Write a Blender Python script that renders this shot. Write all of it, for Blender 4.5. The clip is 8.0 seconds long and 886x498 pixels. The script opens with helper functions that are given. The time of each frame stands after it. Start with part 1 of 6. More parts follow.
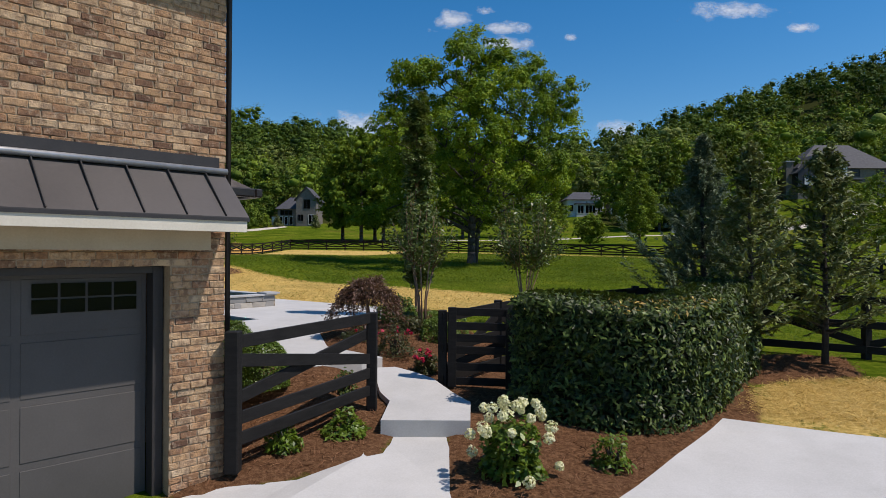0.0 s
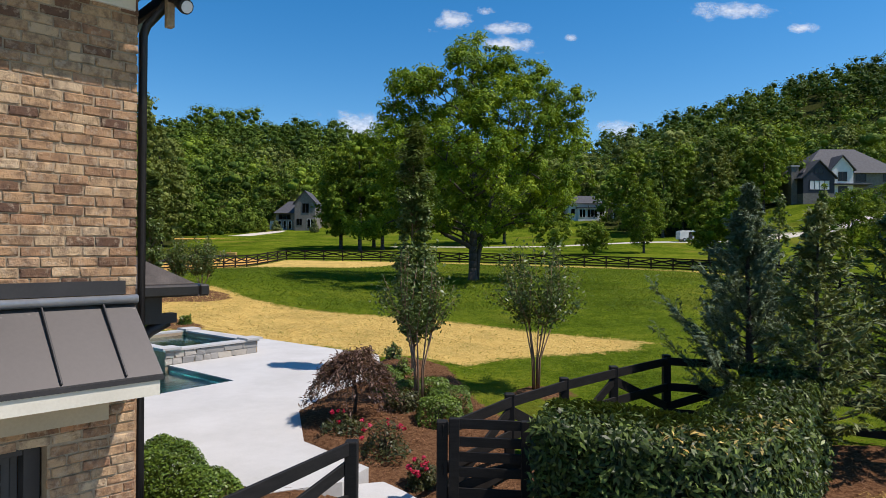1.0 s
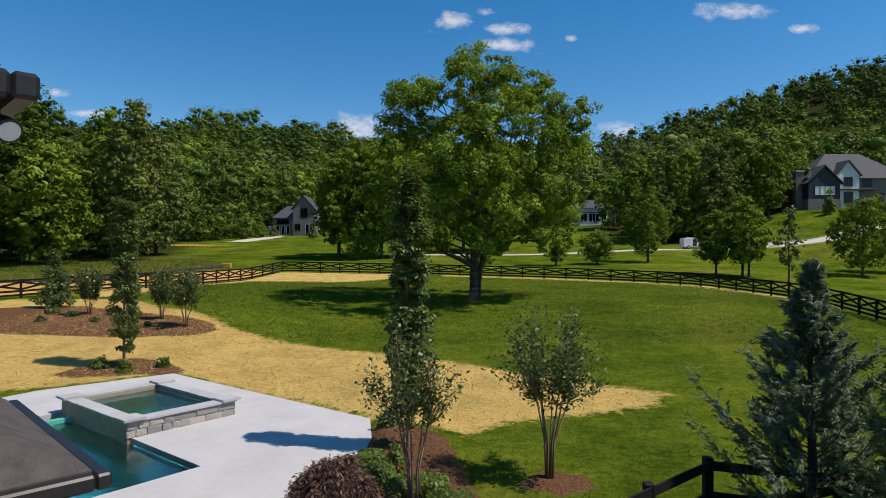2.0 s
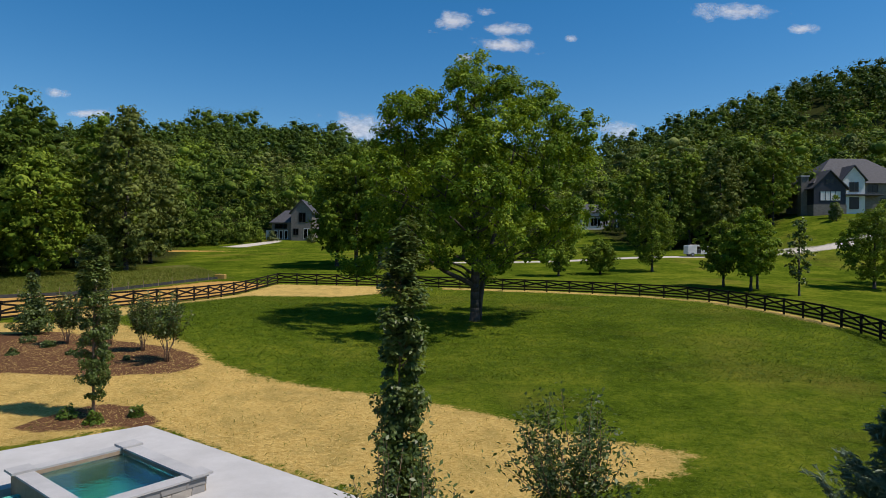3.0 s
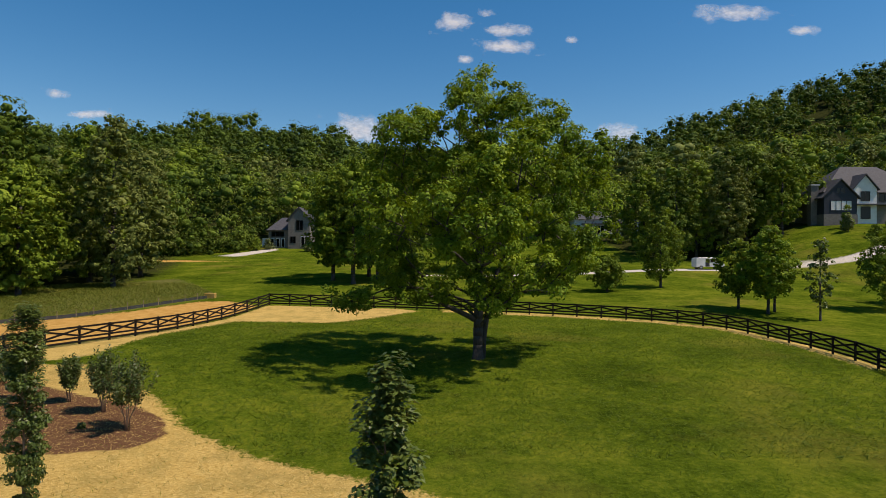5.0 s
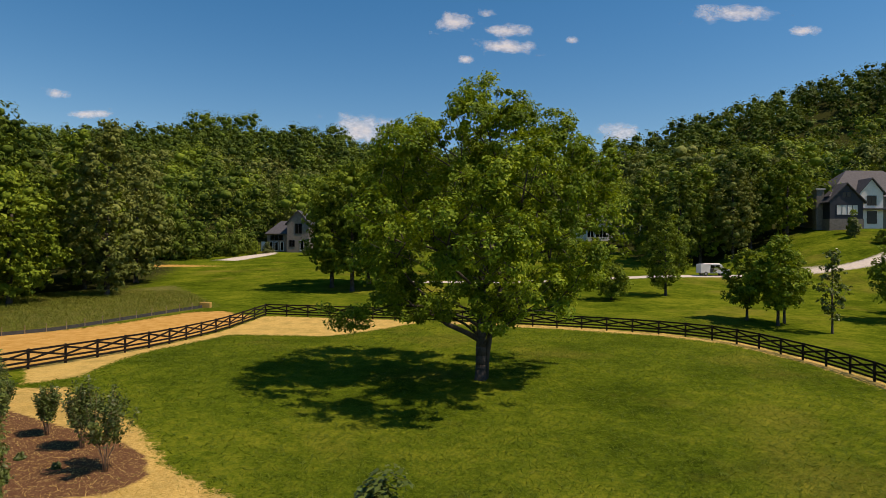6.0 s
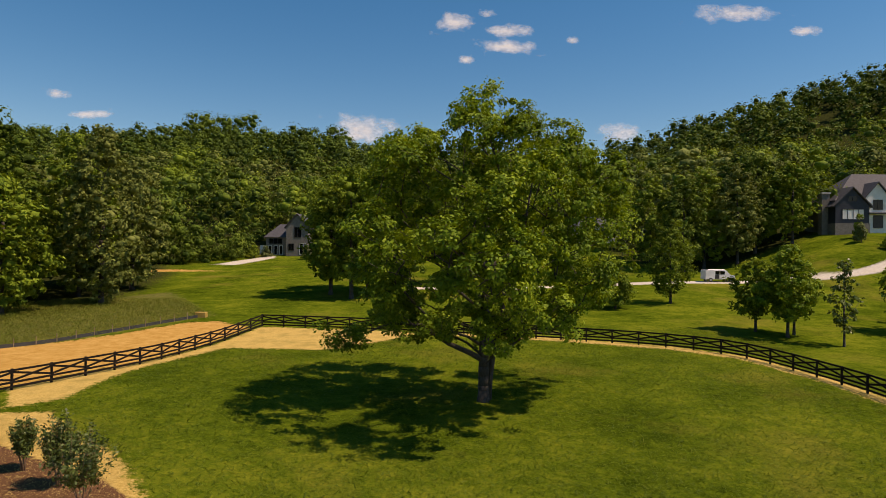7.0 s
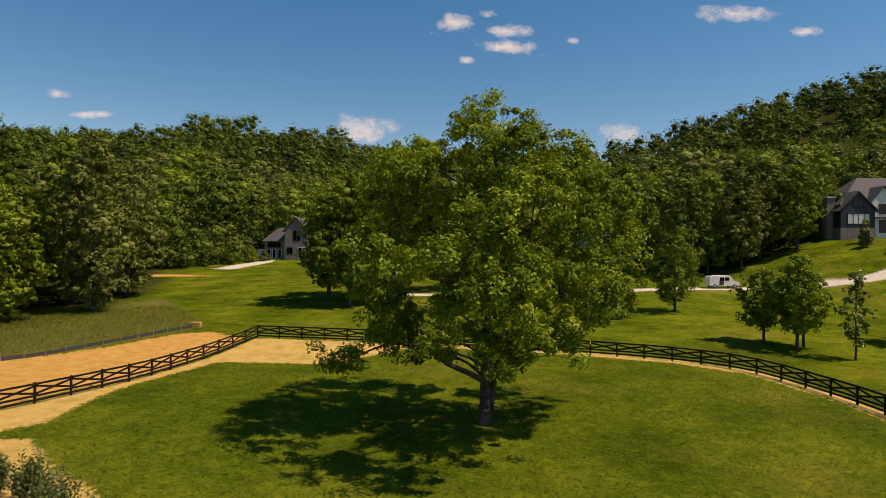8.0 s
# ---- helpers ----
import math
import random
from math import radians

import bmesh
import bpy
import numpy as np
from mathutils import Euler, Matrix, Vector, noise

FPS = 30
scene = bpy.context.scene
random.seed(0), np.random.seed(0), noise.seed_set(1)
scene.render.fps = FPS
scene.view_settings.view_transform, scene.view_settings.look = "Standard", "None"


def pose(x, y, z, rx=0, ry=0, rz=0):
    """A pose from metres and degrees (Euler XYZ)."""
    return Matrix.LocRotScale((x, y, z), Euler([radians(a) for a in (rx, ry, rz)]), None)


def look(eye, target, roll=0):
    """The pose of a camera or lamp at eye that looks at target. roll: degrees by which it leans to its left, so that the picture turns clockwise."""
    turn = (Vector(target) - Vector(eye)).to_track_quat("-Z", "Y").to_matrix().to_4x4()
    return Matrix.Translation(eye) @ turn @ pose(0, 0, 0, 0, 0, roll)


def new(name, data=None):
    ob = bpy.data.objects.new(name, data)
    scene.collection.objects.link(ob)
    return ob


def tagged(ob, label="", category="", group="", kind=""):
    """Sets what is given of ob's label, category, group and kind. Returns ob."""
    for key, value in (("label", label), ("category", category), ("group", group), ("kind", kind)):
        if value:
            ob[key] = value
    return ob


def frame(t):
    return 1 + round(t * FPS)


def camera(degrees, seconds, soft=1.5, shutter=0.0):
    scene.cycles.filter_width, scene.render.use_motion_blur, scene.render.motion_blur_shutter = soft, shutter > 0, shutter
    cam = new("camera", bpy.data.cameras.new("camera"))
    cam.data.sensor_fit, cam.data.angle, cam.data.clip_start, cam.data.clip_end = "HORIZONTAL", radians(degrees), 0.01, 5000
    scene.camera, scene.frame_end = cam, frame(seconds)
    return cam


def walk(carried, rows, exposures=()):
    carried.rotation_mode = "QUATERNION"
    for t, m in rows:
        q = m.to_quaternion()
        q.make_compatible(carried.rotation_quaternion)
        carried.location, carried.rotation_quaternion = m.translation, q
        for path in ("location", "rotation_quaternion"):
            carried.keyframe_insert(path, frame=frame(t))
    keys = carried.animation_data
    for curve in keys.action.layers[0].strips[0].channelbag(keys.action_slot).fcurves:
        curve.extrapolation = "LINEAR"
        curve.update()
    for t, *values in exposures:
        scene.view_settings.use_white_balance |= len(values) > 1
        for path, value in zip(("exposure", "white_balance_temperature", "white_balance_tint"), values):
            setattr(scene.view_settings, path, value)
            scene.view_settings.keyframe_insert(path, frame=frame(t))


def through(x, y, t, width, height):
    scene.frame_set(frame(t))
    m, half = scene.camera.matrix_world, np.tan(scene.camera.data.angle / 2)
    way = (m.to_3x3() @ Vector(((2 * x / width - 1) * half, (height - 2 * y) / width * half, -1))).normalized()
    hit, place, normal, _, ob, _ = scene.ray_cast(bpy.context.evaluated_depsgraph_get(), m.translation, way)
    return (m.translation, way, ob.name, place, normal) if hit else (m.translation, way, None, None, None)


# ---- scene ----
cam = camera(71.2, 8.0, soft=0.8)
METRES, EYE = 17.6, 2.78
ROWS = [
    (0.0, 0.0, 0.0, 0.0, -0.0, 0.23, -0.29),
    (0.5, 0.0008, 0.0565, 0.0311, 0.01, 0.24, -0.31),
    (1.0, -0.0, 0.1174, 0.0736, 0.02, 0.25, -0.31),
    (1.5, 0.0004, 0.1745, 0.1132, 0.03, 0.28, -0.29),
    (3.0, 0.0023, 0.3493, 0.2327, 0.03, 0.3, -0.3),
    (3.5, 0.0029, 0.4026, 0.2645, 0.03, 0.33, -0.32),
    (4.0, 0.0035, 0.4586, 0.2955, 0.04, 0.36, -0.33),
    (4.5, 0.0023, 0.508, 0.3243, 0.04, 0.38, -0.35),
    (6.0, -0.0041, 0.6591, 0.4146, 0.07, 0.38, -0.41),
    (6.5, -0.0055, 0.7059, 0.4411, 0.09, 0.39, -0.42),
    (7.0, -0.0075, 0.7532, 0.4718, 0.11, 0.39, -0.43),
    (7.5, -0.0075, 0.7974, 0.4988, 0.12, 0.4, -0.45),
    (8.0, -0.0064, 0.8482, 0.5278, 0.14, 0.41, -0.46),
]
walk(cam, [(t, pose(METRES * x, METRES * y, EYE + METRES * z, 90 + pitch, roll, yaw)) for t, x, y, z, yaw, pitch, roll in ROWS],
     exposures=[(0.0, -0.16, 6500, 17), (0.5, 0.06, 6500, 16), (1.0, 0.16, 6500, 16), (1.5, 0.05, 6500, 16), (3.0, -0.22, 6550, 16), (4.5, -0.17, 7000, 18), (8.0, -0.05, 8900, 27)])

# ---- light ----
SUN_ELEVATION, SUN_TOWARD = radians(58), Vector((0.97, -0.24, 0)).normalized()
world = bpy.data.worlds.new("sky")
scene.world = world
world.use_nodes = True
wn = world.node_tree
sky = wn.nodes.new("ShaderNodeTexSky")
sky.sky_type, sky.sun_disc = "NISHITA", False
sky.sun_elevation, sky.sun_rotation = SUN_ELEVATION, math.atan2(SUN_TOWARD.x, SUN_TOWARD.y)
sky.air_density, sky.dust_density, sky.ozone_density = 1.0, 0.25, 2.5
richer = wn.nodes.new("ShaderNodeHueSaturation")
richer.inputs["Saturation"].default_value, richer.inputs["Hue"].default_value = 1.42, 0.496
wn.links.new(sky.outputs[0], richer.inputs["Color"])
wn.links.new(richer.outputs[0], wn.nodes["Background"].inputs[0])
wn.nodes["Background"].inputs[1].default_value = 0.127
sun_data = bpy.data.lights.new("sun", "SUN")
sun_data.energy, sun_data.angle, sun_data.color = 5.0, radians(0.53), (1.0, 0.94, 0.84)
sun = new("sun", sun_data)
sun_way = SUN_TOWARD * math.cos(SUN_ELEVATION) + Vector((0, 0, math.sin(SUN_ELEVATION)))
sun.matrix_world = look(sun_way * 200, (0, 0, 0))

# ---- materials ----


class Nodes:
    """A short way of writing node trees."""

    def __init__(self, name):
        self.mat = bpy.data.materials.new(name)
        self.mat.use_nodes = True
        self.t = self.mat.node_tree
        self.b = self.t.nodes["Principled BSDF"]
        self.co = self.t.nodes.new("ShaderNodeTexCoord").outputs["Object"]
        self.geo = self.t.nodes.new("ShaderNodeNewGeometry")
        self.info = self.t.nodes.new("ShaderNodeObjectInfo")

    def put(self, value, socket):
        if isinstance(value, bpy.types.NodeSocket):
            self.t.links.new(value, socket)
        elif value is not None:
            socket.default_value = value

    def noise(self, scale, detail=4, rough=0.55, stretch=None, world=True):
        n = self.t.nodes.new("ShaderNodeTexNoise")
        co = self.geo.outputs["Position"] if world else self.co
        if stretch:
            m = self.t.nodes.new("ShaderNodeMapping")
            m.inputs["Scale"].default_value = stretch
            self.t.links.new(co, m.inputs["Vector"])
            co = m.outputs[0]
        self.t.links.new(co, n.inputs["Vector"])
        n.inputs["Scale"].default_value, n.inputs["Detail"].default_value, n.inputs["Roughness"].default_value = scale, detail, rough
        return n.outputs["Fac"]

    def ramp(self, fac, *stops):
        r = self.t.nodes.new("ShaderNodeValToRGB")
        e = r.color_ramp.elements
        while len(e) < len(stops):
            e.new(0.5)
        for k, (p, c) in zip(e, stops):
            k.position, k.color = p, (*c, 1) if len(c) == 3 else c
        self.put(fac, r.inputs[0])
        return r.outputs[0]

    def mix(self, fac, a, b, mode="MIX"):
        m = self.t.nodes.new("ShaderNodeMix")
        m.data_type, m.blend_type = "RGBA", mode
        self.put(fac, m.inputs[0])
        self.put((*a, 1) if isinstance(a, tuple) else a, m.inputs[6])
        self.put((*b, 1) if isinstance(b, tuple) else b, m.inputs[7])
        return m.outputs[2]

    def math(self, op, a, b=0.0, clamp=False):
        m = self.t.nodes.new("ShaderNodeMath")
        m.operation, m.use_clamp = op, clamp
        self.put(a, m.inputs[0])
        self.put(b, m.inputs[1])
        return m.outputs[0]

    def attr(self, name):
        a = self.t.nodes.new("ShaderNodeAttribute")
        a.attribute_name = name
        return a.outputs["Fac"]

    def bump(self, height, strength, distance):
        n = self.t.nodes.new("ShaderNodeBump")
        n.inputs["Strength"].default_value, n.inputs["Distance"].default_value = strength, distance
        self.t.links.new(height, n.inputs["Height"])
        self.t.links.new(n.outputs[0], self.b.inputs["Normal"])
        return self

    def done(self, colour=None, rough=0.7, metal=0.0, spec=0.4):
        self.put((*colour, 1) if isinstance(colour, tuple) else colour, self.b.inputs["Base Color"])
        self.put(rough, self.b.inputs["Roughness"])
        self.put(metal, self.b.inputs["Metallic"])
        self.put(spec, self.b.inputs["Specular IOR Level"])
        return self.mat


def plain(name, dark, light, rough=0.7, scale=6.0, fine=60.0, bump=0.15, depth=0.004, metal=0.0, spec=0.4, stretch=None):
    """A surface with stains and grain between two colours."""
    n = Nodes(name)
    both = n.math("ADD", n.math("MULTIPLY", n.noise(scale, 5, stretch=stretch), 0.6), n.math("MULTIPLY", n.noise(fine, 3, stretch=stretch), 0.4))
    col = n.ramp(both, (0.3, dark), (0.7, light))
    n.bump(n.noise(fine, 4, stretch=stretch), bump, depth)
    return n.done(col, n.math("ADD", n.math("MULTIPLY", both, 0.2), rough - 0.1), metal, spec)


def leafy(name, dark, mid, light, gloss=0.45, through=0.35, patch=0.25, spec=0.35, clusters=0.0):
    """Leaves: each one its own shade, with larger patches of tone, and light coming through."""
    n = Nodes(name)
    r = n.math("ADD", n.math("MULTIPLY", n.geo.outputs["Random Per Island"], 0.28), n.math("MULTIPLY", n.noise(patch, 3), 0.42))
    r = n.math("ADD", r, n.math("MULTIPLY", n.attr("tone"), 0.30))
    if clusters:
        tufts = n.noise(clusters, 6, 0.72)
        r = n.math("ADD", r, n.math("MULTIPLY", n.math("SUBTRACT", tufts, 0.5), 0.7))
        n.bump(tufts, 0.8, 0.5 / clusters)
    col = n.ramp(r, (0.30, dark), (0.5, mid), (0.70, light))
    n.done(col, gloss, 0.0, spec)
    tr = n.t.nodes.new("ShaderNodeBsdfTranslucent")
    n.put(n.mix(0.5, col, (light[0] * 1.3, light[1] * 1.25, light[2] * 0.5)), tr.inputs[0])
    m = n.t.nodes.new("ShaderNodeMixShader")
    m.inputs[0].default_value = through
    n.t.links.new(n.b.outputs[0], m.inputs[1])
    n.t.links.new(tr.outputs[0], m.inputs[2])
    n.t.links.new(m.outputs[0], n.t.nodes["Material Output"].inputs[0])
    return n.mat


def brick_material():
    n = Nodes("tumbled_brick")
    r = n.info.outputs["Random"]
    isl = n.geo.outputs["Random Per Island"]
    tone = n.math("FRACT", n.math("ADD", n.math("MULTIPLY", r, 7.3), isl))
    col = n.ramp(tone, (0.0, (0.12, 0.065, 0.042)), (0.16, (0.33, 0.185, 0.098)), (0.45, (0.47, 0.285, 0.150)), (0.75, (0.55, 0.37, 0.205)), (0.92, (0.61, 0.45, 0.28)), (1.0, (0.40, 0.205, 0.105)))
    smear = n.ramp(n.noise(13, 6, 0.65, stretch=(1.0, 1.0, 0.8)), (0.44, (0, 0, 0)), (0.60, (1, 1, 1)))
    col = n.mix(n.math("MULTIPLY", smear, 0.58), col, (0.085, 0.052, 0.040))
    pale = n.ramp(n.noise(17, 5, 0.65), (0.52, (0, 0, 0)), (0.66, (1, 1, 1)))
    col = n.mix(n.math("MULTIPLY", pale, 0.55), col, (0.54, 0.42, 0.29))
    col = n.mix(n.math("MULTIPLY", n.noise(60, 4, 0.7), 0.35), col, (0.20, 0.12, 0.08))
    n.bump(n.noise(38, 6, 0.7), 1.0, 0.018)
    return n.done(col, 0.92, 0, 0.12)


def ground_material():
    """One sheet: grass, with straw, mulch and bare soil laid over it by weights on the mesh."""
    n = Nodes("ground")
    edge = n.math("MULTIPLY", n.math("SUBTRACT", n.noise(2.2, 6, 0.7), 0.5), 1.5)
    edge2 = n.math("MULTIPLY", n.math("SUBTRACT", n.noise(9, 4, 0.7), 0.5), 0.9)

    def weight(name, width=0.12, both=1.0):
        w = n.math("ADD", n.math("ADD", n.attr(name), n.math("MULTIPLY", edge, both)), n.math("MULTIPLY", edge2, both))
        return n.math("DIVIDE", n.math("SUBTRACT", w, 0.5 - width), 2 * width, True)

    g = n.math("ADD", n.math("MULTIPLY", n.noise(0.16, 6, 0.62), 0.35), n.math("MULTIPLY", n.noise(5.0, 8, 0.8), 0.35))
    g = n.math("ADD", g, n.math("MULTIPLY", n.noise(1.1, 8, 0.75), 0.30))
    grass = n.ramp(g, (0.42, (0.030, 0.052, 0.004)), (0.5, (0.074, 0.110, 0.008)), (0.59, (0.158, 0.176, 0.016)))
    dry = n.ramp(n.noise(0.09, 5, 0.6), (0.54, (0, 0, 0)), (0.74, (1, 1, 1)))
    grass = n.mix(n.math("MULTIPLY", dry, 0.5), grass, (0.22, 0.165, 0.035))
    straw = n.ramp(n.noise(7, 7, 0.75, stretch=(1, 2.2, 1)), (0.3, (0.27, 0.17, 0.038)), (0.5, (0.51, 0.35, 0.105)), (0.72, (0.68, 0.50, 0.19)))
    straw = n.mix(n.ramp(n.noise(0.7, 5, 0.6), (0.46, (0, 0, 0)), (0.70, (0.7, 0.7, 0.7))), straw, (0.27, 0.21, 0.062))
    mulch = n.ramp(n.noise(16, 6, 0.75), (0.3, (0.045, 0.023, 0.012)), (0.5, (0.13, 0.066, 0.034)), (0.74, (0.25, 0.14, 0.075)))
    soil = n.ramp(n.noise(1.1, 7, 0.7), (0.3, (0.38, 0.20, 0.045)), (0.7, (0.56, 0.34, 0.105)))
    tall = n.ramp(n.noise(1.4, 6, 0.7), (0.3, (0.05, 0.075, 0.015)), (0.7, (0.18, 0.16, 0.05)))
    # Floor of the woods: near-black, shade under the trees put into its colour.
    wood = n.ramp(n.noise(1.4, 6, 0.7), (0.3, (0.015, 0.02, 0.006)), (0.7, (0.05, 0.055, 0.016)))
    road = n.ramp(n.noise(3, 6, 0.7), (0.3, (0.42, 0.37, 0.30)), (0.7, (0.60, 0.55, 0.47)))
    col = n.mix(weight("tall"), grass, tall)
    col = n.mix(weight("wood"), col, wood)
    col = n.mix(weight("soil"), col, soil)
    col = n.mix(weight("straw"), col, straw)
    col = n.mix(weight("mulch", 0.1, 0.35), col, mulch)
    col = n.mix(weight("lane", 0.1, 0.3), col, road)
    n.bump(n.math("ADD", n.noise(22, 6, 0.75), n.noise(3, 4)), 0.8, 0.05)
    return n.done(col, 1.0, 0, 0.0)


def concrete_material(name, dark, light):
    n = Nodes(name)
    k = n.math("ADD", n.math("MULTIPLY", n.noise(0.9, 6, 0.65), 0.65), n.math("MULTIPLY", n.noise(45, 3), 0.35))
    col = n.ramp(k, (0.3, dark), (0.66, light))
    stain = n.ramp(n.noise(2.3, 6, 0.7), (0.62, (0, 0, 0)), (0.8, (1, 1, 1)))
    col = n.mix(n.math("MULTIPLY", stain, 0.25), col, tuple(c * 0.6 for c in dark))
    n.bump(n.noise(160, 3), 0.25, 0.002)
    return n.done(col, 0.85, 0, 0.25)


def stone_material():
    n = Nodes("fieldstone")
    t = n.math("FRACT", n.math("ADD", n.math("MULTIPLY", n.info.outputs["Random"], 5.7), n.geo.outputs["Random Per Island"]))
    col = n.ramp(t, (0.0, (0.22, 0.22, 0.21)), (0.4, (0.36, 0.34, 0.31)), (0.75, (0.46, 0.42, 0.35)), (1.0, (0.30, 0.27, 0.23)))
    col = n.mix(n.math("MULTIPLY", n.noise(12, 6, 0.7), 0.5), col, (0.18, 0.17, 0.16))
    n.bump(n.noise(25, 6, 0.7), 0.6, 0.012)
    return n.done(col, 0.88, 0, 0.3)


def water_material():
    n = Nodes("pool_water")
    n.b.inputs["Transmission Weight"].default_value = 1.0
    n.b.inputs["IOR"].default_value = 1.33
    n.bump(n.noise(5, 4, 0.6), 0.25, 0.02)
    return n.done((0.55, 0.85, 0.85), 0.02, 0, 0.5)


def glass_material():
    n = Nodes("window_glass")
    return n.done((0.004, 0.005, 0.006), 0.05, 0, 0.25)


def cloud_material():
    """Vapour: thick in the middle, thinning out in wisps to nothing."""
    n = Nodes("cloud_vapour")
    g = n.t.nodes.new("ShaderNodeTexGradient")
    g.gradient_type = "SPHERICAL"
    n.t.links.new(n.co, g.inputs[0])
    wisps = n.noise(0.011, 7, 0.62, stretch=(1, 1, 1.7))
    a = n.math("ADD", n.math("MULTIPLY", g.outputs[1], 1.1), n.math("MULTIPLY", n.math("SUBTRACT", wisps, 0.5), 2.2))
    a = n.math("DIVIDE", n.math("SUBTRACT", a, 0.22), 0.95, True)
    n.b.inputs["Emission Color"].default_value = (1.0, 0.97, 0.95, 1)
    n.b.inputs["Emission Strength"].default_value = 0.42
    n.put(n.math("MULTIPLY", a, 0.9), n.b.inputs["Alpha"])
    return n.done((0.8, 0.8, 0.8), 1.0, 0, 0)


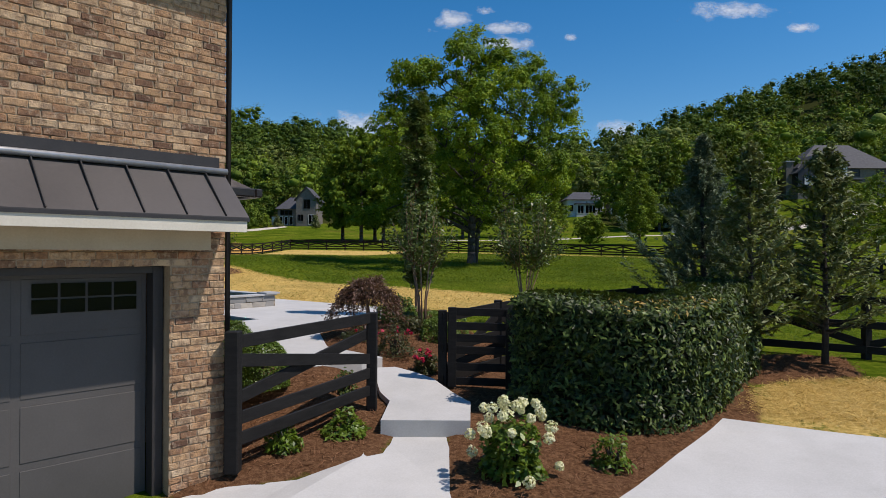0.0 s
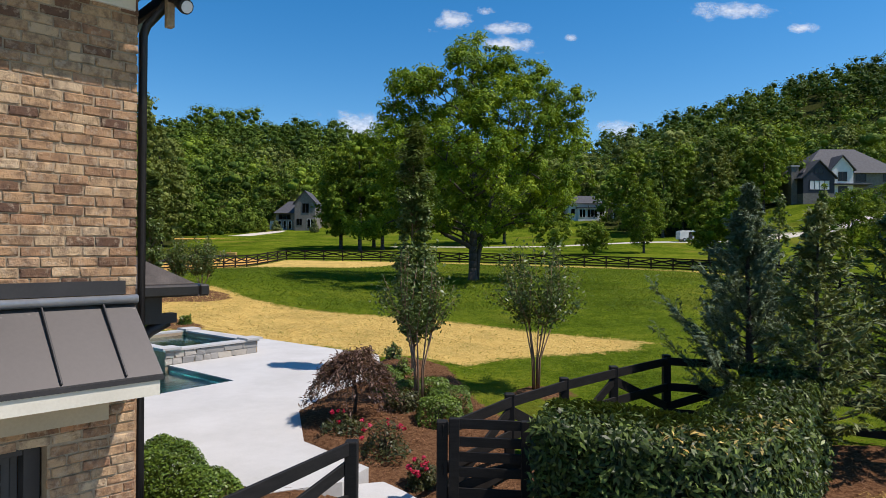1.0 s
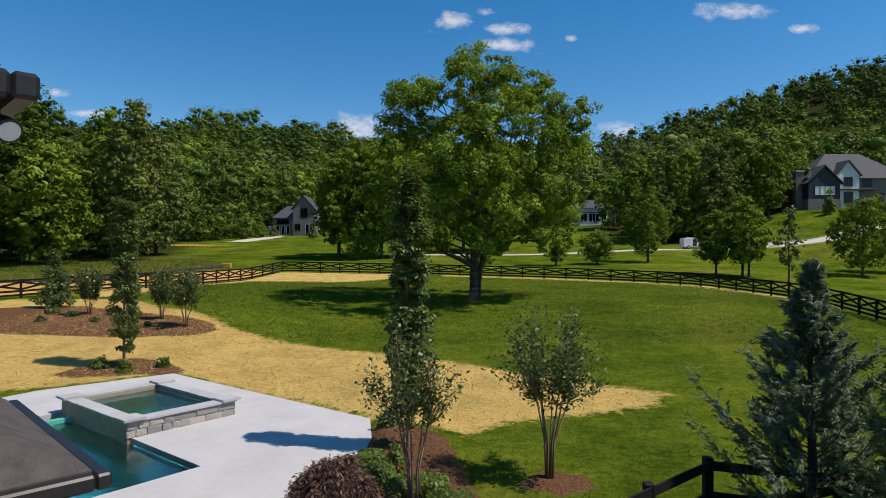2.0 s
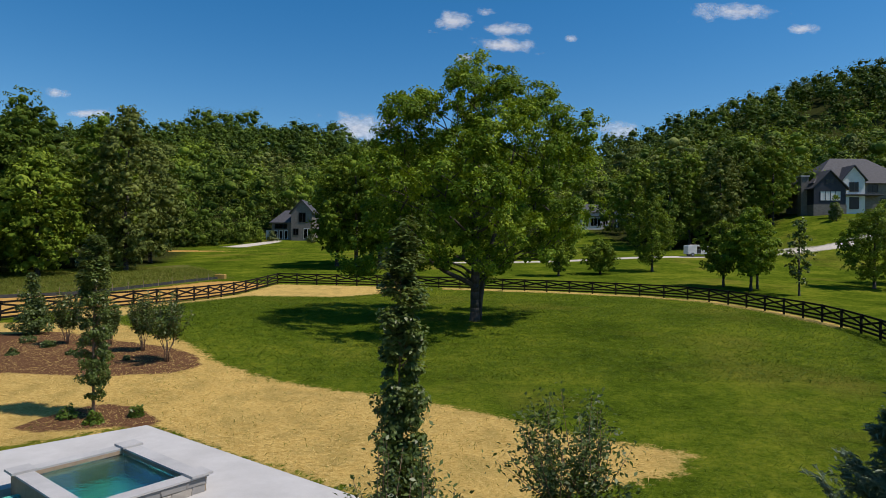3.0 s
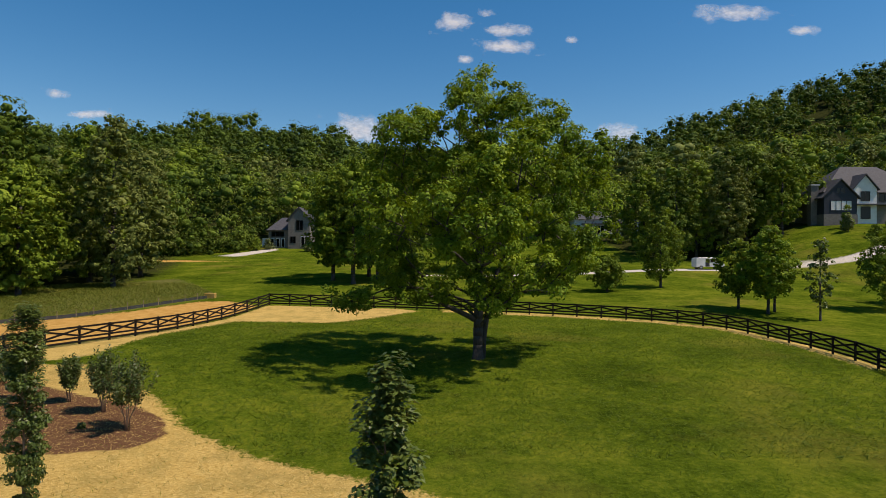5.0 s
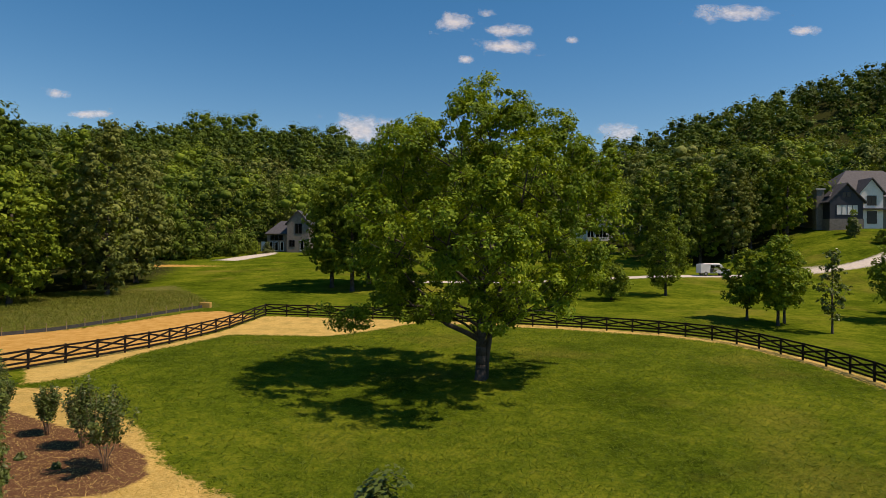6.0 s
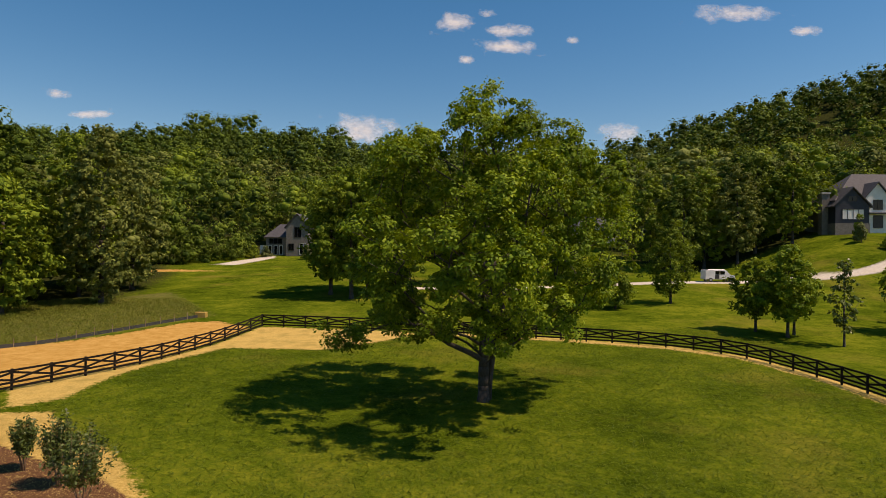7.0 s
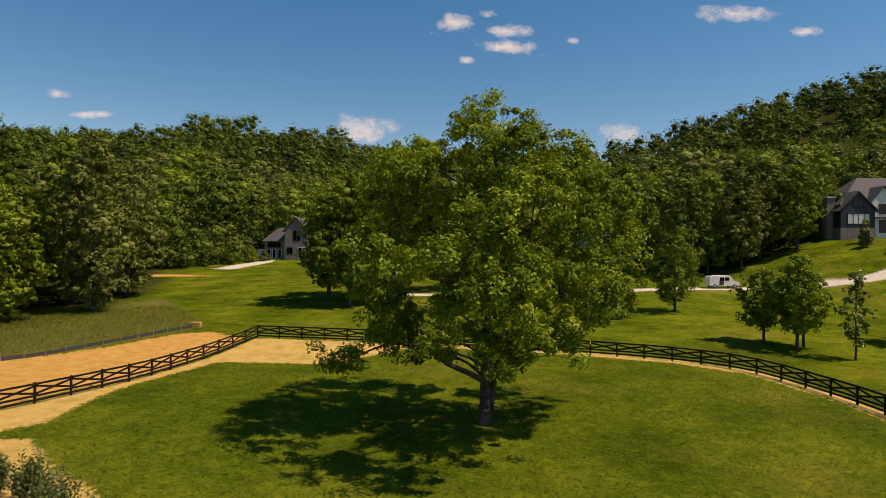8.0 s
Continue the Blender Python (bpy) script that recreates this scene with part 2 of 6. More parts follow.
M = {
    "ground": ground_material(),
    "brick": brick_material(),
    "mortar": plain("mortar", (0.24, 0.175, 0.11), (0.40, 0.31, 0.205), 0.95, 7, 60, 0.6, 0.006),
    "black_wood": plain("black_stained_wood", (0.005, 0.005, 0.005), (0.019, 0.018, 0.017), 0.7, 4, 40, 0.5, 0.004, spec=0.2, stretch=(1, 1, 6)),
    "brown_wood": plain("dark_brown_fence_wood", (0.005, 0.004, 0.003), (0.018, 0.014, 0.011), 0.75, 4, 40, 0.4, 0.004, spec=0.15),
    "metal_roof": plain("bronze_metal_roofing", (0.050, 0.045, 0.043), (0.070, 0.063, 0.060), 0.5, 1.2, 30, 0.05, 0.002, 0.35, 0.5),
    "flashing": plain("dull_metal_flashing", (0.30, 0.30, 0.30), (0.42, 0.42, 0.42), 0.42, 3, 30, 0.1, 0.002, 0.7),
    "dark_trim": plain("dark_bronze_trim", (0.020, 0.018, 0.018), (0.036, 0.033, 0.032), 0.5, 4, 40, 0.1, 0.002),
    "gutter": plain("bronze_gutter_metal", (0.018, 0.016, 0.016), (0.035, 0.032, 0.03), 0.38, 4, 40, 0.1, 0.002, 0.3),
    "cream": plain("cream_painted_trim", (0.50, 0.46, 0.37), (0.60, 0.56, 0.46), 0.6, 3, 50, 0.1, 0.002),
    # Cream trim again, with the awning's shade and warm ground bounce in the colour.
    "cream_in_shade": plain("shaded_cream_trim", (0.34, 0.275, 0.18), (0.43, 0.35, 0.235), 0.7, 3, 50, 0.1, 0.002, spec=0.2),
    "door": plain("charcoal_garage_door_paint", (0.070, 0.066, 0.062), (0.092, 0.087, 0.082), 0.7, 2, 50, 0.1, 0.002, spec=0.2),
    "shingle": plain("brown_asphalt_shingle", (0.035, 0.030, 0.028), (0.11, 0.095, 0.085), 0.9, 5, 70, 0.6, 0.01),
    "concrete": concrete_material("broom_finished_concrete", (0.39, 0.38, 0.355), (0.51, 0.50, 0.475)),
    "coping": concrete_material("grey_stone_coping", (0.30, 0.30, 0.29), (0.48, 0.47, 0.45)),
    "stone": stone_material(),
    "pool_plaster": plain("teal_pool_plaster", (0.055, 0.34, 0.265), (0.11, 0.47, 0.37), 0.7, 1, 20),
    "water": water_material(),
    "glass": glass_material(),
    "bark": plain("grey_brown_bark", (0.022, 0.018, 0.015), (0.10, 0.084, 0.068), 0.95, 6, 30, 0.9, 0.03, stretch=(3, 3, 0.5)),
    "smooth_bark": plain("tan_peeling_bark", (0.13, 0.075, 0.045), (0.30, 0.19, 0.12), 0.8, 8, 40, 0.4, 0.006, stretch=(2, 2, 0.4)),
    "white_paint": plain("white_house_paint", (0.55, 0.55, 0.53), (0.72, 0.71, 0.69), 0.7, 1, 20),
    "grey_stone_wall": plain("pale_grey_house_stone", (0.11, 0.10, 0.088), (0.22, 0.20, 0.175), 0.9, 2, 6, 0.6, 0.03),
    "navy": plain("dark_blue_siding", (0.012, 0.016, 0.026), (0.022, 0.028, 0.042), 0.6, 2, 20),
    "slate": plain("dark_slate_roof", (0.035, 0.035, 0.040), (0.085, 0.085, 0.092), 0.8, 2, 10, 0.6, 0.02),
    "cloud": cloud_material(),
    "silt": plain("black_silt_cloth", (0.022, 0.024, 0.024), (0.06, 0.062, 0.06), 0.85, 3, 30),
    "pale_wood": plain("weathered_pale_timber", (0.20, 0.14, 0.08), (0.38, 0.28, 0.17), 0.85, 5, 40),
    "oak_leaf": leafy("big_tree_leaves", (0.042, 0.088, 0.006), (0.115, 0.195, 0.012), (0.250, 0.330, 0.024), 0.6, 0.24, 0.5, 0.12),
    "wood_leaf": leafy("woodland_leaves", (0.042, 0.076, 0.007), (0.135, 0.205, 0.017), (0.260, 0.335, 0.036), 0.6, 0.20, 0.055, 0.1, 1.3),
    "wood_leaf_dark": leafy("dark_woodland_leaves", (0.028, 0.054, 0.007), (0.085, 0.138, 0.015), (0.170, 0.230, 0.030), 0.6, 0.16, 0.055, 0.1, 1.3),
    "hill_leaf": leafy("hillside_leaves", (0.018, 0.038, 0.006), (0.056, 0.098, 0.012), (0.125, 0.178, 0.024), 0.6, 0.14, 0.03, 0.1, 0.9),
    "wood_leaf_grey": leafy("grey_green_woodland_leaves", (0.060, 0.080, 0.017), (0.138, 0.175, 0.038), (0.235, 0.265, 0.070), 0.6, 0.18, 0.055, 0.1, 1.3),
    "column_leaf": leafy("hornbeam_leaves", (0.040, 0.065, 0.012), (0.085, 0.125, 0.022), (0.16, 0.21, 0.05), 0.42, 0.25, 0.8),
    "crape_leaf": leafy("crape_leaves", (0.030, 0.052, 0.012), (0.070, 0.108, 0.022), (0.14, 0.185, 0.048), 0.42, 0.25, 0.8),
    "laurel_leaf": leafy("laurel_leaves", (0.007, 0.012, 0.003), (0.030, 0.052, 0.009), (0.17, 0.225, 0.045), 0.46, 0.10, 3.0, 0.25),
    # Near-black so that the shade inside the hedge is in the colour.
    "hedge_shade": plain("painted_hedge_shade", (0.004, 0.006, 0.002), (0.014, 0.020, 0.006), 0.9, 9, 40, 0.9, 0.05),
    "box_leaf": leafy("boxwood_leaves", (0.036, 0.066, 0.008), (0.085, 0.142, 0.014), (0.165, 0.235, 0.028), 0.45, 0.2, 1.5),
    "needle": leafy("blue_grey_needles", (0.050, 0.078, 0.038), (0.105, 0.145, 0.078), (0.20, 0.255, 0.15), 0.6, 0.2, 0.8),
    "pine_needle": leafy("green_needles", (0.055, 0.075, 0.018), (0.10, 0.13, 0.03), (0.19, 0.21, 0.06), 0.55, 0.15, 0.8),
    "maple_leaf": leafy("purple_maple_leaves", (0.045, 0.022, 0.018), (0.11, 0.058, 0.045), (0.22, 0.14, 0.10), 0.5, 0.25, 1.5),
    "bush_leaf": leafy("bright_shrub_leaves", (0.05, 0.085, 0.009), (0.10, 0.16, 0.016), (0.17, 0.25, 0.03), 0.4, 0.3, 1.5),
    "rose_leaf": leafy("rose_leaves", (0.022, 0.032, 0.010), (0.05, 0.062, 0.018), (0.11, 0.10, 0.03), 0.45, 0.25, 1.5),
    "red_petal": leafy("red_petals", (0.25, 0.006, 0.02), (0.45, 0.012, 0.05), (0.6, 0.03, 0.10), 0.5, 0.25, 2),
    "white_petal": leafy("cream_white_petals", (0.55, 0.56, 0.30), (0.72, 0.71, 0.46), (0.82, 0.80, 0.60), 0.6, 0.3, 3),
    "grass_blade": leafy("grass_blades", (0.047, 0.086, 0.008), (0.086, 0.138, 0.011), (0.15, 0.185, 0.021), 0.6, 0.4, 0.3, 0.1),
    "meadow_blade": leafy("meadow_grass", (0.060, 0.098, 0.011), (0.125, 0.158, 0.022), (0.260, 0.245, 0.055), 0.7, 0.3, 0.35, 0.05),
    "straw_strand": leafy("straw_strands", (0.35, 0.22, 0.055), (0.55, 0.38, 0.12), (0.70, 0.53, 0.21), 0.7, 0.1, 0.6, 0.1),
    "mulch_needle": leafy("pine_straw_needles", (0.07, 0.03, 0.014), (0.17, 0.08, 0.04), (0.30, 0.16, 0.085), 0.8, 0.05, 2, 0.1),
}

# ---- building tools ----


def mesh_object(name, bm, material, parent=None):
    me = bpy.data.meshes.new(name)
    bm.to_mesh(me)
    bm.free()
    me.materials.append(material)
    ob = new(name, me)
    ob.parent = parent
    return ob


def part(name, bm, material, parent, label=""):
    return tagged(mesh_object(name, bm, material, parent), label)


def thing(name, label, category, group="", kind="", at=None):
    ob = tagged(new(name), label, category, group, kind)
    if at is not None:
        ob.matrix_basis = at
    return ob


def box(bm, lo, hi, m=None, bevel=0.0):
    c = [(a + b) / 2 for a, b in zip(lo, hi)]
    s = [abs(b - a) for a, b in zip(lo, hi)]
    mat = Matrix.Translation(c) @ Matrix.Diagonal((*s, 1))
    r = bmesh.ops.create_cube(bm, size=1, matrix=m @ mat if m else mat)
    if bevel:
        edges = list({e for v in r["verts"] for e in v.link_edges})
        bmesh.ops.bevel(bm, geom=edges, offset=bevel, segments=1, affect="EDGES")
    return bm


def beam(bm, p, q, thick, tall, bevel=0.004):
    """A straight board from p to q; thick across, tall upwards."""
    p, q = Vector(p), Vector(q)
    d = q - p
    m = Matrix.Translation((p + q) / 2) @ d.to_track_quat("X", "Z").to_matrix().to_4x4()
    return box(bm, (-d.length / 2, -thick / 2, -tall / 2), (d.length / 2, thick / 2, tall / 2), m, bevel)


def prism(bm, outline, z0, z1):
    """An upright prism on a plan outline; z1 may be a function of x, y."""
    top_z = z1 if callable(z1) else (lambda x, y: z1)
    low = [bm.verts.new((x, y, z0)) for x, y in outline]
    high = [bm.verts.new((x, y, top_z(x, y))) for x, y in outline]
    n = len(outline)
    bm.faces.new(high)
    bm.faces.new(low[::-1])
    for i in range(n):
        bm.faces.new((low[i], low[(i + 1) % n], high[(i + 1) % n], high[i]))
    bmesh.ops.recalc_face_normals(bm, faces=bm.faces)
    return bm


def tube(bm, points, radii, sides=8):
    """A tapered tube through points."""
    rings = []
    for i, p in enumerate(points):
        p = Vector(p)
        d = Vector(points[min(i + 1, len(points) - 1)]) - Vector(points[max(i - 1, 0)])
        q = d.to_track_quat("Z", "Y")
        rings.append([bm.verts.new(p + q @ Vector((math.cos(2 * math.pi * k / sides), math.sin(2 * math.pi * k / sides), 0)) * radii[i]) for k in range(sides)])
    for a, b in zip(rings, rings[1:]):
        for k in range(sides):
            f = bm.faces.new((a[k], a[(k + 1) % sides], b[(k + 1) % sides], b[k]))
            f.smooth = True
    bm.faces.new(rings[0][::-1])
    bm.faces.new(rings[-1])
    return bm


ICO = np.array([(-1, 1.618, 0), (1, 1.618, 0), (-1, -1.618, 0), (1, -1.618, 0), (0, -1, 1.618), (0, 1, 1.618), (0, -1, -1.618), (0, 1, -1.618), (1.618, 0, -1), (1.618, 0, 1), (-1.618, 0, -1), (-1.618, 0, 1)]) / 1.902
ICO_FACES = np.array([(0, 11, 5), (0, 5, 1), (0, 1, 7), (0, 7, 10), (0, 10, 11), (1, 5, 9), (5, 11, 4), (11, 10, 2), (10, 7, 6), (7, 1, 8), (3, 9, 4), (3, 4, 2), (3, 2, 6), (3, 6, 8), (3, 8, 9), (4, 9, 5), (2, 4, 11), (6, 2, 10), (8, 6, 7), (9, 8, 1)])


def leaves(name, centres, sizes, material, rng, parent=None, aspect=0.5, up=0.4, out=None, along=None, tone=None, hearts=None):
    """One mesh of many small leaf blades, each a folded rhombus of its own size and turn; hearts (x, y, z, radius, tone)
    are the dense inner growth behind the outer leaves."""
    n = len(centres)
    centres, sizes = np.asarray(centres, float), np.asarray(sizes, float)[:, None]
    nrm = rng.normal(size=(n, 3))
    nrm[:, 2] = np.abs(nrm[:, 2]) + up
    if out is not None:
        nrm += out
    nrm /= np.linalg.norm(nrm, axis=1)[:, None]
    a = np.cross(nrm, rng.normal(size=(n, 3))) if along is None else along - nrm * np.sum(along * nrm, 1)[:, None]
    a /= np.linalg.norm(a, axis=1)[:, None] + 1e-9
    b = np.cross(nrm, a)
    mid = centres + a * sizes * rng.uniform(-0.1, 0.1, (n, 1))
    fold = nrm * sizes * 0.12
    v = np.stack([centres - a * sizes * 0.5, mid - b * sizes * aspect * 0.5 + fold, centres + a * sizes * 0.5, mid + b * sizes * aspect * 0.5 + fold], 1).reshape(-1, 3)
    tones = np.repeat(np.full(n, 0.5) if tone is None else tone, 4)
    corners, starts = np.arange(4 * n), np.arange(0, 4 * n, 4)
    if hearts is not None:
        m = len(hearts)
        lumpy = ICO[None] * hearts[:, None, 3:4] * rng.uniform(0.75, 1.15, (m, 12, 1)) * np.array([1, 1, 0.82])
        v = np.concatenate([v, (hearts[:, None, :3] + lumpy).reshape(-1, 3)])
        tones = np.concatenate([tones, np.repeat(hearts[:, 4], 12)])
        tri = (ICO_FACES[None] + (4 * n + 12 * np.arange(m))[:, None, None]).ravel()
        starts = np.concatenate([starts, 4 * n + np.arange(0, 60 * m, 3)])
        corners = np.concatenate([corners, tri])
    me = bpy.data.meshes.new(name)
    me.vertices.add(len(v))
    me.vertices.foreach_set("co", v.ravel())
    me.loops.add(len(corners))
    me.loops.foreach_set("vertex_index", corners.astype(np.int32))
    me.polygons.add(len(starts))
    me.polygons.foreach_set("loop_start", starts.astype(np.int32))
    me.update(calc_edges=True)
    me.attributes.new("tone", "FLOAT", "POINT").data.foreach_set("value", tones.astype(np.float32))
    me.materials.append(material)
    ob = new(name, me)
    ob.parent = parent
    return ob


def smooth(a, b, x):
    t = np.clip((np.asarray(x, float) - a) / (b - a), 0, 1)
    return t * t * (3 - 2 * t)


# ---- ground ----
RISE_Y = np.array([-60, 3, 6.5, 8.3, 10, 14, 28, 36, 46, 52, 62, 72, 82, 103, 125, 165, 182, 260, 400, 600, 1600], float)
RISE_Z = np.array([0, 0, 0.04, 0.27, 0.42, 0.62, 0.78, 1.15, 1.45, 1.75, 1.95, 2.25, 3.0, 4.0, 5.2, 8.0, 10.0, 20, 53, 93, 99], float)


def rise(x, y):
    """The height of the ground."""
    x, y = np.asarray(x, float), np.asarray(y, float)
    z = np.interp(y - 1.5, RISE_Y, RISE_Z) * 0.25 + np.interp(y, RISE_Y, RISE_Z) * 0.5 + np.interp(y + 1.5, RISE_Y, RISE_Z) * 0.25
    z = z + 0.55 * smooth(-6, -14, x) * smooth(24, 36, y) * smooth(75, 50, y)
    z = z + 0.20 * smooth(1.0, -1.3, x) * smooth(10.7, 12.6, y) * smooth(27, 19, y)
    z = z + 0.36 * smooth(-1.0, -2.1, x) * smooth(8.7, 10.3, y) * smooth(13.5, 11.5, y)
    z = z - 0.13 * smooth(0.9, 2.4, x) * smooth(9.6, 8.4, y)
    z = z + 1.1 * smooth(15, 45, x) * smooth(105, 125, y)
    z = z + 8.2 * smooth(52, 88, x) * smooth(96, 146, y) * (1 - 0.6 * smooth(180, 300, y))
    z = z + 1.6 * smooth(10, 60, x) * smooth(140, 200, y)
    z = z - np.maximum(0, np.interp(y, RISE_Y, RISE_Z) - 62) * smooth(30, 130, x)
    z = z + 65 * smooth(60, 350, x) * smooth(170, 420, y)
    z = z + (7 + 3 * np.sin(np.asarray(x, float) / 19.0) + 2 * np.sin(np.asarray(x, float) / 8.3 + 1.0)) * smooth(-30, -120, x) * smooth(300, 430, y)
    z = z + 8 * smooth(-30, -110, x) * smooth(170, 260, y)
    return z


def near(x, y):
    return float(rise(x, y))


def line_points(path, step):
    """Points at even steps along a plan line."""
    p = [Vector((*q, 0)) for q in path]
    lengths = [(b - a).length for a, b in zip(p, p[1:])]
    n = max(1, round(sum(lengths) / step))
    out = []
    for i in range(n + 1):
        d, k = sum(lengths) * i / n, 0
        while k < len(lengths) - 1 and d > lengths[k]:
            d -= lengths[k]
            k += 1
        out.append(p[k].lerp(p[k + 1], d / lengths[k]))
    return out


def curve_points(path, step):
    """The same along a rounded line through the given corners."""
    p = [Vector((*q, 0)) for q in path]
    p = [p[0] * 2 - p[1], *p, p[-1] * 2 - p[-2]]
    fine = []
    for a, b, c, d in zip(p, p[1:], p[2:], p[3:]):
        for i in range(12):
            t = i / 12
            fine.append(0.5 * (2 * b + (c - a) * t + (2 * a - 5 * b + 4 * c - d) * t * t + (3 * b - a - 3 * c + d) * t ** 3))
    fine.append(p[-2])
    return line_points([(q.x, q.y) for q in fine], step)


def inside(poly, x, y, soft):
    """How far points lie inside a plan outline: 0 outside, 1 inside, 0.5 on the edge, over a soft width."""
    hit = np.zeros(x.shape, bool)
    dist = np.full(x.shape, 1e9)
    for (x0, y0), (x1, y1) in zip(poly, [*poly[1:], poly[0]]):
        cross = ((y0 > y) != (y1 > y)) & (x < (x1 - x0) * (y - y0) / (y1 - y0 + 1e-12) + x0)
        hit ^= cross
        t = np.clip(((x - x0) * (x1 - x0) + (y - y0) * (y1 - y0)) / ((x1 - x0) ** 2 + (y1 - y0) ** 2), 0, 1)
        dist = np.minimum(dist, np.hypot(x - x0 - t * (x1 - x0), y - y0 - t * (y1 - y0)))
    return np.clip(0.5 + np.where(hit, dist, -dist) / (2 * soft), 0, 1)


PATIO_Z = 0.84
STRAW = [[(7.7, 25), (4.4, 27), (1.7, 29.3), (-1, 31), (-4.2, 32.3), (-8.4, 34.4), (-11.2, 36.3), (-13.7, 39.7), (-15.5, 41.8), (-17.7, 43), (-22, 47.7), (-30, 47), (-30, 24), (-14, 25), (-10.2, 27.8), (-2, 21.6), (-0.6, 20.9), (0.6, 20.4), (1.8, 21.6), (3.6, 22.2), (6, 23.1)],
         [(-20, 80.7), (-5, 79), (-2.7, 77.5), (-6.8, 73.4), (-11.3, 69.4), (-20.2, 70), (-23.0, 60), (-23.2, 56), (-22.8, 50.2), (-25, 48.5), (-27.6, 52.5), (-23.8, 62.5), (-22, 70.5)],
         [(0, 77), (11.6, 74.6), (20.8, 71.4), (25.6, 67), (27.6, 58.8), (27.8, 50), (29, 50), (29, 59), (27, 68), (21.8, 72.6), (12, 76), (0, 78.4)],
         [(4.3, 9.0), (6.6, 8.5), (12, 7.6), (15, 7.2), (15, 11.4), (9, 11.4), (6.3, 11.2), (5.0, 10.3)]]
MULCH = [[(-2.9, 6.5), (-0.8, 7.5), (-0.4, 9.4), (-0.7, 11.3), (-2.0, 11.6), (-3.4, 11.0), (-4.0, 9.8)],
         [(-0.1, 5.5), (0.1, 9.4), (-0.4, 10.5), (-1.3, 11.1), (-2.9, 12.2), (-3.5, 14.4), (-3.0, 16.2), (-2.3, 17.6), (-2.4, 19.8), (-1.5, 20.9), (0.1, 20.0), (0.4, 18.5), (0.7, 16.4), (1.4, 14.6), (1.2, 12.4), (2.6, 11.8), (5.0, 13.6), (8.5, 13.2), (7.8, 11.4), (5.4, 10.9), (4.7, 9.1), (2.3, 6.1), (1.6, 4.2), (0.0, 4.2)],
         [(1.5, 16.9), (2.4, 16.4), (3.2, 16.8), (3.1, 17.5), (2.2, 17.8)],
         [(-11.2, 35), (-12, 33.4), (-14.6, 32.7), (-19.7, 33.2), (-26, 34), (-28, 42), (-23, 43.6), (-18, 40.6), (-14.4, 38.8), (-12.2, 37)],
         [(-9.8, 27.9), (-11.5, 29.4), (-12.9, 29.5), (-13.9, 28.4), (-14.5, 27), (-13.4, 26.6), (-10.2, 27.5)]]
SOIL = [[(-21, 80), (-24.4, 63), (-28, 53), (-33, 47), (-45, 45), (-58, 58), (-39, 70), (-33.5, 76), (-29, 83), (-26, 84)],
        [(-68, 146.5), (-48, 148.5), (-28, 149.5), (-28, 151.3), (-48, 150.5), (-68, 148.6)]]
TALL = [[(-28.5, 88), (-32.3, 80.8), (-39.2, 69.6), (-60, 56), (-80, 80), (-52, 102), (-44, 112), (-36, 100)]]
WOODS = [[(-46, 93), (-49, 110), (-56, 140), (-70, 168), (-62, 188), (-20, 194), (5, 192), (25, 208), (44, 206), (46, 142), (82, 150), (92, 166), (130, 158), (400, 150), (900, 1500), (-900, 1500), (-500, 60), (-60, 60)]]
LANES = [[(-56, 164), (-51, 176), (-46, 183), (-43, 181), (-46.5, 174), (-50, 164)],
         [(-10, 118), (20, 121.5), (50, 122.5), (73, 119.3), (90, 124), (99, 131), (96, 138), (89, 128), (76, 122.6), (50, 126.5), (20, 125), (-10, 121.5)]]


def stepped(edges):
    """Coordinates of a sheet: (from, to, step) stretches end to end."""
    out = []
    for a, b, s in edges:
        out += list(np.arange(a, b - s / 2, s))
    return np.array(out + [edges[-1][1]])


def growing(start, end, step, factor):
    out = [start]
    while out[-1] < end:
        out.append(out[-1] + step)
        step *= factor
    return out


gx = np.array(sorted({round(float(v), 3) for v in [*(-np.array(growing(30, 1500, 1, 1.16))), *np.arange(-30, -9, 0.5), *np.arange(-9, 9, 0.2), *np.arange(9, 30, 0.5), *growing(30, 1500, 1, 1.16)]}))
gy = np.array(sorted({round(float(v), 3) for v in [*(-np.array(growing(2, 500, 1.5, 1.4))), *np.arange(-2, 5, 0.5), *np.arange(5, 30, 0.2), *np.arange(30, 55, 0.4), *np.arange(55, 90, 0.6), *growing(90, 1600, 1, 1.07)]}))
GX, GY = np.meshgrid(gx, gy)
GZ = rise(GX, GY)
BEDS = np.max([inside(p, GX, GY, 0.3) for p in MULCH], 0)
POOL_AT, E1, E2 = Vector((-5.2, 17.5)), Vector((-0.62, -0.785)).normalized(), Vector((-0.785, 0.62)).normalized()


def by_pool(a, b):
    """Plan point a along the pool's long side and b across it."""
    p = POOL_AT + E1 * a + E2 * b
    return (p.x, p.y)


PATIO = [(-2.0, 21.4), (-1.75, 19.6), (-1.8, 17.8), (-2.55, 16.2), (-2.9, 14.6), (-2.35, 12.6), (-1.1, 11.35), (-1.4, 10.75), (-2.3, 10.35), (-3.1, 10.8), (-4.7, 9.4), (-15.5, 20.2), (-13.4, 24.6), (-10.2, 27.6)]
SINK = inside(PATIO, GX, GY, 0.4)
GZ = np.where(SINK > 0.75, GZ - 2.6, np.where(SINK > 0.25, np.minimum(GZ, PATIO_Z - 0.06), GZ))
GZ = GZ + 0.05 * (BEDS > 0.6)
me = bpy.data.meshes.new("ground")
nx, ny = len(gx), len(gy)
idx = np.arange(nx * ny).reshape(ny, nx)
